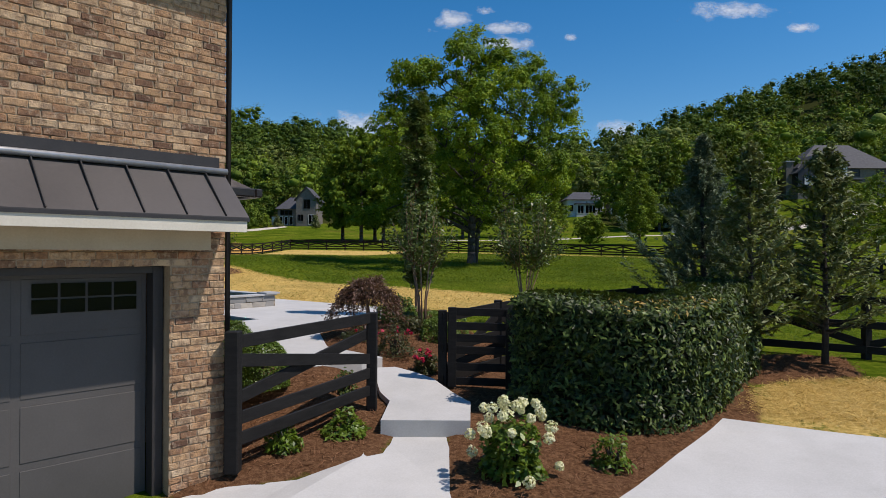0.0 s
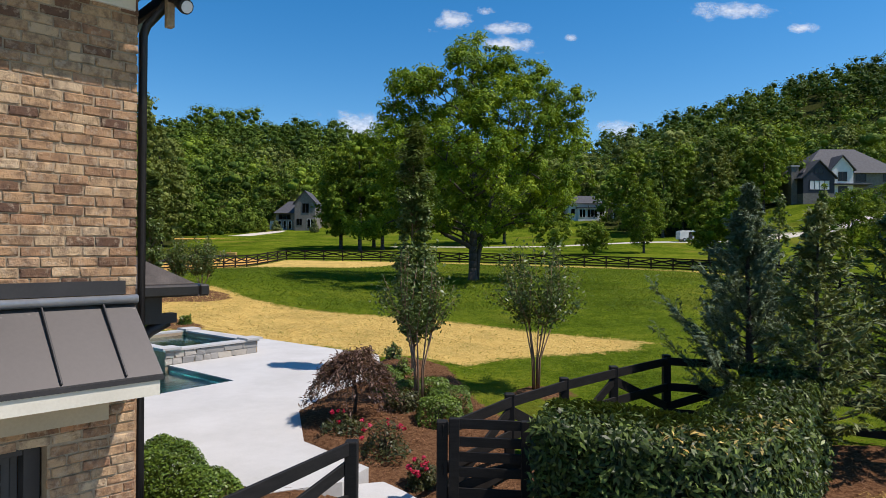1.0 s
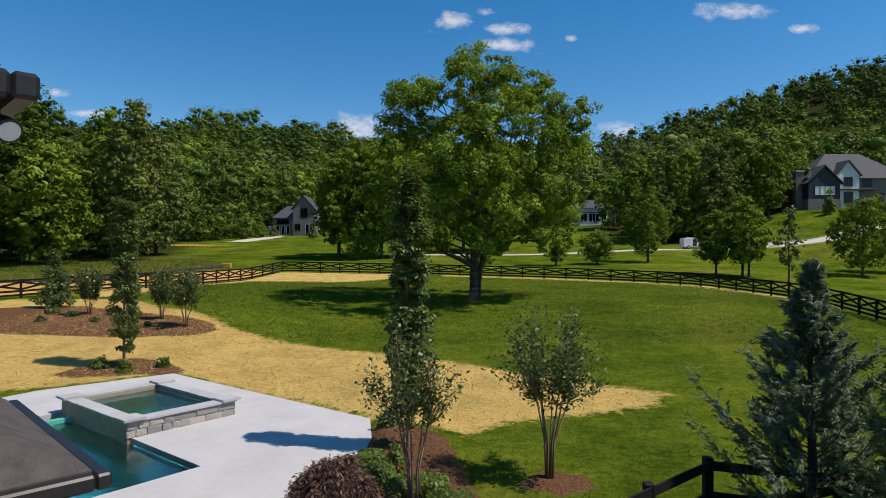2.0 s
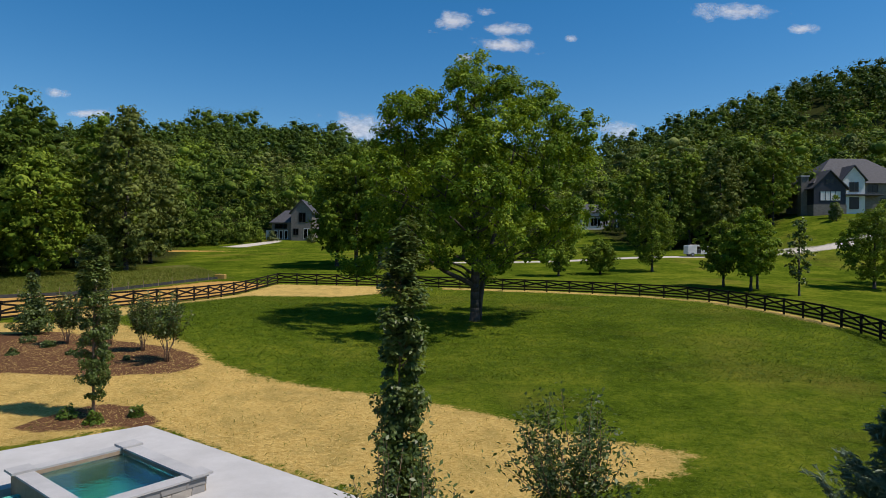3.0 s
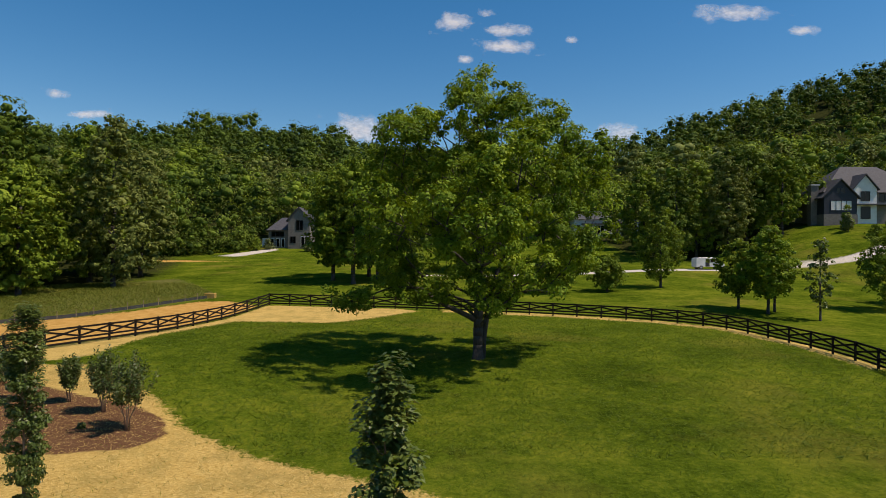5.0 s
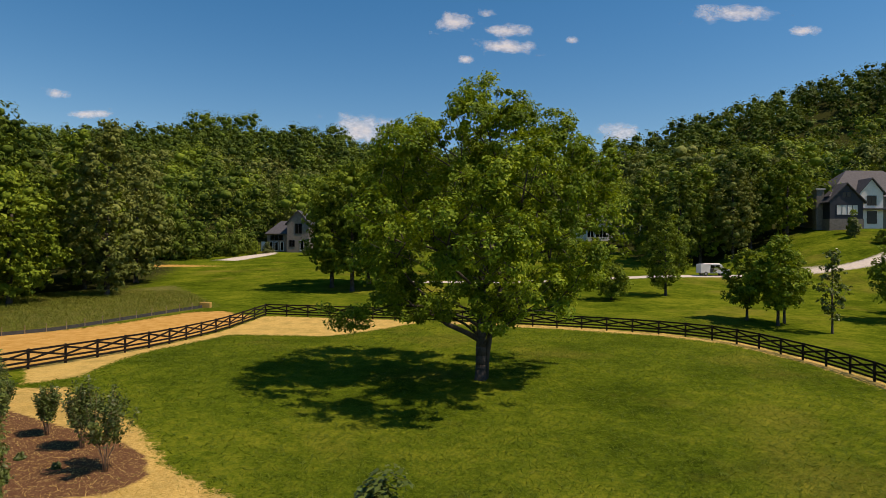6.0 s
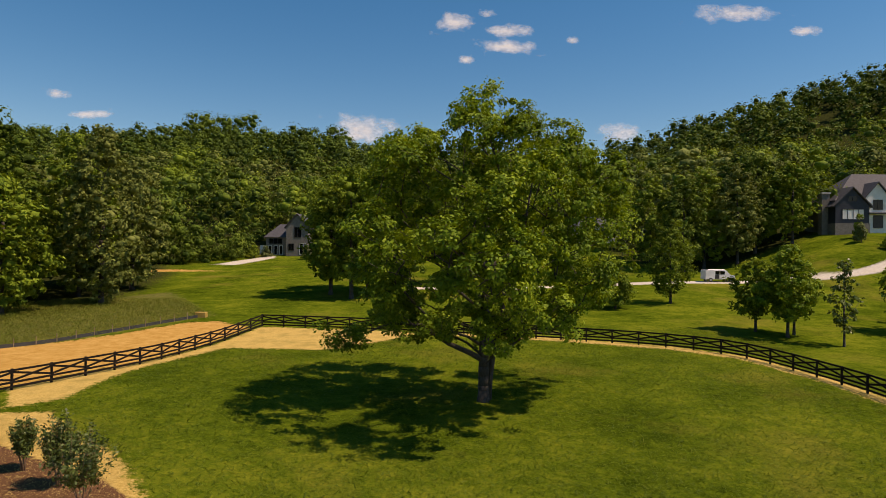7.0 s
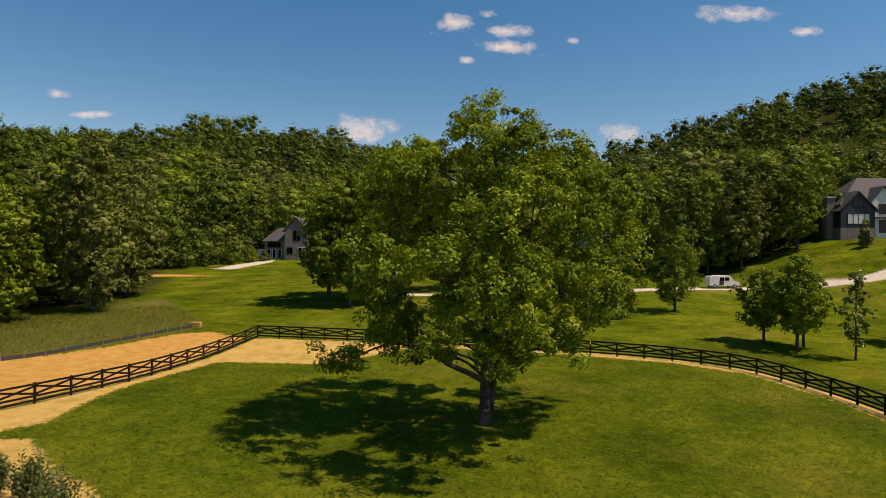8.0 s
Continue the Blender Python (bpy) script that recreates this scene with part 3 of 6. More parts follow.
quads = np.stack([idx[:-1, :-1], idx[:-1, 1:], idx[1:, 1:], idx[1:, :-1]], -1).reshape(-1, 4)
me.from_pydata(np.stack([GX, GY, GZ], -1).reshape(-1, 3).tolist(), [], quads.tolist())
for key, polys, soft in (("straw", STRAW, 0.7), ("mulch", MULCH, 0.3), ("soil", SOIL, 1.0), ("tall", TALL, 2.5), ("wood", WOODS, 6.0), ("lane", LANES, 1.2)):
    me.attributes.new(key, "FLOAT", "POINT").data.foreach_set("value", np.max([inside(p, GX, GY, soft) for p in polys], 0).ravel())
me.polygons.foreach_set("use_smooth", np.ones(len(quads), bool))
me.materials.append(M["ground"])
tagged(new("ground", me), "mown green field with straw-covered and mulched strips", "ground", kind="structure")

# ---- paving and pool ----


def slab(name, outline, low, top, material, label, category):
    bm = prism(bmesh.new(), outline, low, top)
    return tagged(mesh_object(name, bm, material), label, category, kind="structure")


# The patio is laid in bays, with the pool and the spa left open.
def patio_bays():
    bm = bmesh.new()
    spa = [by_pool(-2.9, 3.2), by_pool(0.1, 3.2), by_pool(0.1, 7.2), by_pool(-2.9, 7.2)]
    right = [(-2.0, 21.4), (-1.75, 19.6), (-1.8, 17.8), (-2.55, 16.2), (-2.9, 14.6), (-2.35, 12.6), (-1.1, 11.35), (-1.4, 10.75), (-2.3, 10.35), (-3.1, 10.8), (-4.7, 9.4), by_pool(4.8, -1.6), by_pool(4.8, 0), by_pool(0, 0), by_pool(0, 3.2), by_pool(-2.9, 3.2)]
    prism(bm, right[::1], 0.1, PATIO_Z)
    prism(bm, [(-2.0, 21.4), by_pool(-2.9, 3.2), by_pool(-2.9, 7.2), (-10.2, 27.6)], 0.1, PATIO_Z)
    prism(bm, [(-10.2, 27.6), by_pool(-2.9, 7.2), by_pool(0.1, 7.2), by_pool(4.8, 7.2), (-15.5, 20.2), (-13.4, 24.6)], 0.1, PATIO_Z)
    prism(bm, [by_pool(4.8, -1.6), by_pool(5.6, -1.6), by_pool(5.6, 7.2), by_pool(4.8, 7.2)], 0.1, PATIO_Z)
    return bm


tagged(mesh_object("patio", patio_bays(), M["concrete"]), "pale broom-finished concrete pool patio", "patio", kind="structure")

pool = thing("swimming_pool", "rectangular pool with dark teal water and flush concrete edge", "pool", kind="structure")
bm = bmesh.new()
for a0, a1, b0, b1 in ((-0.25, 4.8, -0.02, 0.0), (4.8, 5.0, 0, 6.5), (-0.2, 0.0, 0.0, 6.5), (0, 4.8, 6.5, 6.7)):
    prism(bm, [by_pool(a0, b0), by_pool(a1, b0), by_pool(a1, b1), by_pool(a0, b1)], -1.3, PATIO_Z - 0.03)
prism(bm, [by_pool(0, 0), by_pool(4.8, 0), by_pool(4.8, 6.5), by_pool(0, 6.5)], -1.4, -0.55)
part("basin", bm, M["pool_plaster"], pool, "dark teal plaster basin")
bm = prism(bmesh.new(), [by_pool(0.004, 0.004), by_pool(4.79, 0.004), by_pool(4.79, 6.49), by_pool(0.004, 6.49)], 0.60, 0.70)
part("water", bm, M["water"], pool, "clear still pool water")

spa_tub = thing("raised_spa", "raised stone-faced spa with grey coping beside the pool", "spa", kind="structure")
SPA_TOP = 1.27
bm = bmesh.new()
for a0, a1, b0, b1 in ((-2.9, 0.1, 3.2, 3.55), (-2.9, 0.1, 6.85, 7.2), (-2.9, -2.55, 3.55, 6.85), (-0.25, 0.1, 3.55, 6.85)):
    prism(bm, [by_pool(a0, b0), by_pool(a1, b0), by_pool(a1, b1), by_pool(a0, b1)], 0.2, SPA_TOP - 0.05)
part("wall", bm, M["mortar"], spa_tub, "mortared stone wall core")
bm = bmesh.new()
for a0, a1, b0, b1 in ((-2.95, 0.15, 3.13, 3.55), (-2.95, 0.15, 6.85, 7.25), (-2.95, -2.53, 3.553, 6.847), (-0.27, 0.15, 3.553, 6.847)):
    prism(bm, [by_pool(a0, b0), by_pool(a1, b0), by_pool(a1, b1), by_pool(a0, b1)], SPA_TOP - 0.05, SPA_TOP)
part("coping", bm, M["coping"], spa_tub, "grey stone coping")
bm = bmesh.new()
for a, b in ((-2.75, 3.35), (-0.05, 3.35), (-2.75, 7.0), (-0.05, 7.0)):
    prism(bm, [by_pool(a - 0.28, b - 0.28), by_pool(a + 0.28, b - 0.28), by_pool(a + 0.28, b + 0.28), by_pool(a - 0.28, b + 0.28)], SPA_TOP, SPA_TOP + 0.06)
part("corner_cap", bm, M["coping"], spa_tub, "thicker grey corner capstones")
bm = prism(bmesh.new(), [by_pool(-2.54, 3.56), by_pool(-0.26, 3.56), by_pool(-0.26, 6.84), by_pool(-2.54, 6.84)], 0.2, 0.45)
part("tub", bm, M["pool_plaster"], spa_tub, "dark teal plaster tub")
bm = prism(bmesh.new(), [by_pool(-2.54, 3.56), by_pool(-0.26, 3.56), by_pool(-0.26, 6.84), by_pool(-2.54, 6.84)], 1.02, 1.12)
part("water", bm, M["water"], spa_tub, "clear still spa water")

bm = prism(bmesh.new(), [(-0.83, 8.36), (0.38, 8.36), (0.43, 9.4), (-0.15, 10.45), (-0.86, 11.15), (-1.25, 11.05), (-1.0, 9.9), (-0.8, 9.45)], -0.1, 1.0)
for k in range(12):
    bmesh.ops.bisect_plane(bm, geom=bm.verts[:] + bm.edges[:] + bm.faces[:], plane_co=(0, 8.6 + k * 0.22, 0), plane_no=(0, 1, 0))
for v in bm.verts:
    if v.co.z > 0.9:
        v.co.z = 0.5 + 0.2 * float(smooth(9.4, 11.1, v.co.y))
tagged(mesh_object("path_1", bm, M["concrete"]), "pale concrete garden path with a raised step", "path", kind="structure")
slab("path_2", [(-4.6, 4.6), (-2.8, 6.65), (-2.4, 6.88), (-1.65, 7.05), (-1.0, 7.66), (-0.93, 8.1), (-0.83, 8.357), (0.38, 8.357), (0.2, 6.6), (0.1, 3.0), (0.1, -10), (-9, -10), (-8.5, 1.0)], -0.2, lambda x, y: 0.035 + 0.24 * float(smooth(5.5, 8.3, y)), M["concrete"], "pale concrete apron before the garage", "pavement")
bm = prism(bmesh.new(), [(1.25, 5.0), (1.8, 6.6), (3.05, 8.0), (4.1, 9.05), (6.15, 8.5), (12, 7.4), (16, -10), (1.2, -10)], -0.4, 1.0)
for k in range(22):
    bmesh.ops.bisect_plane(bm, geom=bm.verts[:] + bm.edges[:] + bm.faces[:], plane_co=(0, 0.7 + k * 0.4, 0), plane_no=(0, 1, 0))
for k in range(10):
    bmesh.ops.bisect_plane(bm, geom=bm.verts[:] + bm.edges[:] + bm.faces[:], plane_co=(1.5 + k * 0.6, 0, 0), plane_no=(1, 0, 0))
for v in bm.verts:
    if v.co.z > 0.9:
        v.co.z = near(v.co.x, v.co.y) + 0.10
tagged(mesh_object("driveway", bm, M["concrete"]), "pale concrete driveway slab", "driveway", kind="structure")

# ---- house ----
HOUSE = pose(-2.51, 7.13, 0, 0, 0, 225)
house = thing("brick_house", "two-storey tumbled brick house with metal garage awning", "house", at=HOUSE)
OPEN0, OPEN1, OPEN_TOP, EAVE = 0.63, 5.6, 2.61, 6.18
pier = part("brick_pier", box(bmesh.new(), (0.012, -0.30, -0.3), (OPEN0 - 0.012, -0.012, OPEN_TOP + 0.01)), M["mortar"], house, "tumbled brick pier beside the garage door")
upper = part("garage_wall", box(bmesh.new(), (0.012, -0.30, OPEN_TOP + 0.012), (7.0, -0.012, EAVE)), M["mortar"], house, "tumbled brick wall over the garage")
part("far_pier", box(bmesh.new(), (OPEN1, -0.30, -0.3), (7.0, -0.012, OPEN_TOP + 0.01)), M["brick"], house, "tumbled brick pier")
bm = bmesh.new()
box(bm, (0.012, -8.0, -0.3), (0.25, -0.3, EAVE))
box(bm, (6.75, -8.0, -0.3), (7.0, -0.3, EAVE))
box(bm, (0.012, -8.0, -0.3), (7.0, -7.75, EAVE))
part("side_wall", bm, M["brick"], house, "tumbled brick side wall")
# Roof, soffit and gutter.
bm = bmesh.new()
ov, end = 0.33, 0.24
low = [bm.verts.new(p) for p in ((-end, ov, EAVE + 0.2), (7 + ov, ov, EAVE + 0.2), (7 + ov, -8 - ov, EAVE + 0.2), (-end, -8 - ov, EAVE + 0.2))]
top = [bm.verts.new(p) for p in ((3.5, -3.6, EAVE + 3.6), (3.5, -4.4, EAVE + 3.6))]
for f in ((low[0], low[1], top[0]), (low[1], low[2], top[1], top[0]), (low[2], low[3], top[1]), (low[3], low[0], top[0], top[1])):
    bm.faces.new(f)
part("roof", bm, M["shingle"], house, "brown shingle hip roof")
bm = bmesh.new()
box(bm, (-end + 0.2, -8 - ov, EAVE), (7 + ov, ov, EAVE + 0.03))
part("soffit", bm, M["cream"], house, "cream painted soffit boards")
bm = bmesh.new()
box(bm, (0.03, -0.009, EAVE - 0.16), (6.9, 0.03, EAVE - 0.003))
part("frieze_board", bm, M["cream"], house, "cream painted frieze board")
bm = bmesh.new()
for lo, hi in (((-end - 0.02, ov, EAVE + 0.03), (7 + ov, ov + 0.12, EAVE + 0.16)), ((-end - 0.14, -8 - ov, EAVE + 0.03), (-end - 0.02, ov + 0.12, EAVE + 0.16))):
    box(bm, lo, hi, bevel=0.02)
part("gutter", bm, M["gutter"], house, "dark bronze gutter along the eave")
bm = bmesh.new()
tube(bm, [(-0.06, -0.06, 0.1), (-0.06, -0.06, 5.86), (-0.085, -0.05, 5.95), (-0.19, 0.0, 6.10), (-0.22, 0.02, 6.17), (-0.22, 0.02, 6.26)], [0.036] * 6, 10)
part("downspout", bm, M["gutter"], house, "dark bronze downspout with an elbow under the eave")
# Garage door in its recess.
bm = bmesh.new()
box(bm, (OPEN0, -0.34, 0.0), (OPEN0 + 0.11, -0.16, 2.605), bevel=0.004)
box(bm, (OPEN0 + 0.113, -0.34, 2.53), (OPEN1, -0.16, 2.605), bevel=0.004)
part("door_frame", bm, M["dark_trim"], house, "dark bronze garage door frame")
gdoor = part("garage_door", box(bmesh.new(), (OPEN0 + 0.11, -0.40, 0.02), (OPEN1, -0.36, 2.53)), M["door"], house, "charcoal panelled garage door with small top panes")
for r in range(4):
    for c in range(4):
        x0, z0 = OPEN0 + 0.11 + 0.05 + c * 1.2, 0.06 + r * 0.625
        part("door_panel", box(bmesh.new(), (x0, -0.363, z0), (x0 + 1.12, -0.353, z0 + 0.55), bevel=0.004), M["door"], gdoor)
for k in range(2):
    for i in range(4):
        x0 = OPEN0 + 0.22 + k * 2.4 + i * 0.25
        for j in range(2):
            part("pane", box(bmesh.new(), (x0, -0.343, 2.14 + j * 0.16), (x0 + 0.225, -0.336, 2.28 + j * 0.16)), M["glass"], gdoor)
# Awning with standing seams.
AW_OUT, AW_LOW, AW_HIGH = 0.53, 3.14, 3.66
bm = bmesh.new()
v = [bm.verts.new(p) for p in ((0.02, -0.01, AW_HIGH), (6.4, -0.01, AW_HIGH), (6.4, AW_OUT, AW_LOW), (-0.02, AW_OUT, AW_LOW), (0.02, -0.01, AW_HIGH - 0.05), (6.4, -0.01, AW_HIGH - 0.05), (6.4, AW_OUT, AW_LOW - 0.04), (-0.02, AW_OUT, AW_LOW - 0.04))]
for f in ((0, 1, 2, 3), (7, 6, 5, 4), (0, 3, 7, 4), (1, 5, 6, 2), (2, 6, 7, 3)):
    bm.faces.new([v[i] for i in f])
awning = part("awning", bm, M["metal_roof"], house, "bronze standing-seam metal awning over the garage door")
for k in range(15):
    x = 0.24 + k * 0.415
    part("seam", beam(bmesh.new(), (x + 0.02, 0.02, AW_HIGH + 0.005), (x, AW_OUT, AW_LOW + 0.010), 0.014, 0.028), M["dark_trim"], awning)
part("ridge_cap", tube(bmesh.new(), [(0.0, 0.03, AW_HIGH + 0.02), (6.4, 0.03, AW_HIGH + 0.02)], [0.036, 0.036], 10), M["flashing"], awning, "dull grey rounded ridge cap")
part("flashing", box(bmesh.new(), (0.09, -0.005, AW_HIGH + 0.06), (6.4, 0.028, AW_HIGH + 0.17)), M["dark_trim"], awning, "dark wall flashing strip")
part("drip_edge", box(bmesh.new(), (-0.025, AW_OUT - 0.03, AW_LOW - 0.045), (6.4, AW_OUT + 0.006, AW_LOW - 0.012)), M["dark_trim"], awning)
part("fascia", box(bmesh.new(), (0.0, AW_OUT - 0.05, AW_LOW - 0.16), (6.38, AW_OUT - 0.01, AW_LOW - 0.045)), M["cream"], awning, "cream painted fascia board")
part("awning_soffit", box(bmesh.new(), (0.03, 0.02, AW_LOW - 0.15), (6.38, AW_OUT - 0.05, AW_LOW - 0.12)), M["cream"], awning, "cream painted awning soffit")
# Beam's tan colour stands in for shade and bounced light on cream.
part("awning_beam", box(bmesh.new(), (0.26, 0.004, AW_LOW - 0.36), (6.38, 0.20, AW_LOW - 0.15)), M["cream_in_shade"], awning, "cream boxed beam under the awning, shade in its tan colour")
# Hood over the side door.
bm = bmesh.new()
v = [bm.verts.new(p) for p in ((-1.2, -1.66, 3.70), (-1.2, -5.0, 3.70), (0.0, -5.0, 4.4), (0.0, -2.6, 4.4), (0.0, -1.66, 3.70), (-1.2, -1.66, 3.62), (-1.2, -5.0, 3.62), (0.0, -5.0, 3.62), (0.0, -1.66, 3.62))]
for f in ((0, 1, 2, 3), (0, 3, 4), (5, 8, 7, 6), (0, 5, 6, 1), (0, 4, 8, 5)):
    bm.faces.new([v[i] for i in f])
hood = part("hood_roof", bm, M["shingle"], house, "brown shingle hood over the side door")
bm = bmesh.new()
box(bm, (-1.32, -5.0, 3.56), (-1.2, -1.54, 3.69), bevel=0.02)
box(bm, (-1.2, -1.66, 3.56), (-0.12, -1.54, 3.69), bevel=0.02)
part("hood_gutter", bm, M["gutter"], hood, "dark bronze hood gutter")
part("hood_frieze", box(bmesh.new(), (-0.9, -5.0, 3.35), (0.0, -1.85, 3.60)), M["dark_trim"], hood, "dark frieze under the hood")
bm = bmesh.new()
tube(bm, [(-0.45, -1.95, 2.75), (-0.60, -1.95, 2.98), (-0.80, -1.95, 3.16), (-1.0, -1.95, 3.26)], [0.07] * 4, 6)
box(bm, (-1.08, -2.02, 3.24), (-0.4, -1.88, 3.35))
box(bm, (-0.55, -2.02, 2.5), (-0.43, -1.88, 3.3))
part("bracket", bm, M["dark_trim"], hood, "curved dark timber bracket")
part("bay_wall", box(bmesh.new(), (-0.68, -5.0, -0.1), (0.0, -1.9, 3.36)), M["brick"], house, "brick wall of the side entry")
# Flood light under the eave.
lamp = part("flood_light", tube(bmesh.new(), [(-0.22, 0.16, 6.20), (-0.22, 0.16, 6.13)], [0.05, 0.045], 12), M["gutter"], house, "bronze flood light under the eave")
part("lamp_head", tube(bmesh.new(), [(-0.25, 0.14, 6.15), (-0.265, 0.19, 6.12), (-0.28, 0.25, 6.085), (-0.285, 0.27, 6.075)], [0.03, 0.05, 0.065, 0.062], 14), M["gutter"], lamp)
part("lens", tube(bmesh.new(), [(-0.284, 0.266, 6.077), (-0.287, 0.276, 6.072)], [0.05, 0.05], 14), M["white_paint"], lamp, "pale lamp lens")
part("board_end", box(bmesh.new(), (-0.245, 0.06, 5.93), (-0.185, 0.13, 6.18), bevel=0.005), M["pale_wood"], house, "short timber board end hanging at the eave")

# ---- fences ----


def post(x, y, tall, wide, material, parent):
    z = near(x, y)
    bm = box(bmesh.new(), (x - wide / 2, y - wide / 2, z - 0.3), (x + wide / 2, y + wide / 2, z + tall), bevel=0.012)
    return part("post", bm, material, parent)


def fence_run(label, points, material, group, tall=1.35, wide=0.13, thick=0.035, board=0.14):
    """A cross-braced board fence: posts, top, bottom and two slanting boards in every bay."""
    f = thing("fence", label, "fence", group)
    for p in points:
        post(p.x, p.y, tall, wide, material, f)
    for i, (a, b) in enumerate(zip(points, points[1:])):
        za, zb = near(a.x, a.y), near(b.x, b.y)
        side = Vector((-(b - a).y, (b - a).x, 0)).normalized() * (wide / 2 + 0.02)

        def rail(name, ha, hb, off=1.0):
            beam_mesh = beam(bmesh.new(), (a.x + side.x * off, a.y + side.y * off, za + ha), (b.x + side.x * off, b.y + side.y * off, zb + hb), thick, board)
            part(name, beam_mesh, material, f)

        rail("rail", tall - 0.1, tall - 0.1)
        rail("rail", 0.22, 0.22)
        rail("rail", 0.50, 0.50)
        rail("brace", tall - 0.22, 0.62, 0.7)
        rail("brace", 0.62, tall - 0.22, 0.4)
    return f


far_left = curve_points([(-20, 81), (-22.2, 70), (-23.6, 62), (-26.6, 53.4), (-31, 46.5), (-37, 41)], 2.44)
far_right = curve_points([(-20, 81), (-4, 78.6), (11.8, 75.2), (21.5, 72), (26.2, 67.5), (28.3, 58.5), (28.4, 50), (27, 42), (24, 31)], 2.44)
fence_run("dark brown cross-braced board fence along the field", far_left, M["brown_wood"], "field fence")
fence_run("dark brown cross-braced board fence along the field", far_right, M["brown_wood"], "field fence")
garden = [Vector(p) for p in ((0.0, 10.45, 0), (1.05, 11.75, 0), (2.1, 12.76, 0), (3.2, 13.66, 0), (4.6, 14.8, 0), (6.5, 14.2, 0), (8.9, 13.0, 0), (11.3, 11.8, 0), (14, 10.2, 0))]

gf = thing("garden_fence", "black stained cross-braced board fence beside the garden gate", "fence", "garden fence")
for p in garden:
    post(p.x, p.y, 1.36, 0.15, M["black_wood"], gf)
for i, (a, b) in enumerate(zip(garden, garden[1:])):
    za, zb = near(a.x, a.y), near(b.x, b.y)
    for name, ha, hb, off in (("rail", 1.24, 1.24, 0.08), ("rail", 0.72, 0.72, 0.08), ("rail", 0.2, 0.2, 0.08), ("brace", (0.3, 1.1)[i % 2], (1.1, 0.3)[i % 2], 0.04)):
        part(name, beam(bmesh.new(), (a.x, a.y - off, za + ha), (b.x, b.y - off, zb + hb), 0.035, 0.16), M["black_wood"], gf)

entry = thing("entry_fence", "black stained fence with one diagonal board beside the house", "fence", "garden fence")
A, B = Vector((-2.38, 7.05, 0.55)), Vector((-1.06, 9.32, 0.5))
for p, wide, top in ((A, 0.16, 1.31), (B, 0.15, 1.36)):
    part("post", box(bmesh.new(), (p.x - wide / 2, p.y - wide / 2, p.z - 0.3), (p.x + wide / 2, p.y + wide / 2, p.z + top), bevel=0.012), M["black_wood"], entry)
for name, ha, hb, off in (("rail", 1.18, 1.28, 0.0), ("rail", 0.98, 0.66, 0.0), ("brace", 0.5, 1.05, 0.045), ("rail", 0.30, 0.46, 0.0), ("rail", 0.06, 0.2, 0.0)):
    part(name, beam(bmesh.new(), (A.x - off, A.y + off * 0.6, A.z + ha), (B.x - off, B.y + off * 0.6, B.z + hb), 0.04, 0.15), M["black_wood"], entry)

gate = thing("garden_gate", "black stained slatted garden gate standing open", "gate")
G0, G1 = Vector((0.16, 10.36, 0.52)), Vector((1.12, 10.30, 0.5))
for p in (G0, G1):
    part("stile", box(bmesh.new(), (p.x - 0.07, p.y - 0.04, p.z), (p.x + 0.07, p.y + 0.04, p.z + 1.33), bevel=0.008), M["black_wood"], gate)
for h in (0.1, 0.34, 0.62, 0.82, 1.02, 1.26):
    part("slat", beam(bmesh.new(), (G0.x, G0.y, G0.z + h), (G1.x, G1.y, G1.z + h), 0.03, 0.13), M["black_wood"], gate)
part("brace", beam(bmesh.new(), (G0.x, G0.y + 0.04, G0.z + 0.35), (G1.x, G1.y + 0.04, G1.z + 0.8), 0.03, 0.13), M["black_wood"], gate)

# ---- trees and shrubs ----


def profile(shape, t):
    """The crown's half-width at t from its foot (0) to its top (1)."""
    t = np.clip(t, 0, 1)
    return {"oval": np.sin(np.pi * np.clip(t * 0.94 + 0.06, 0, 1)) ** 0.6, "cone": (1.02 - t) * np.minimum(1, t / 0.1 + 0.3),
            "column": np.minimum(1, t / 0.08 + 0.4) * np.minimum(1, (1.02 - t) / 0.16) ** 0.6}[shape]


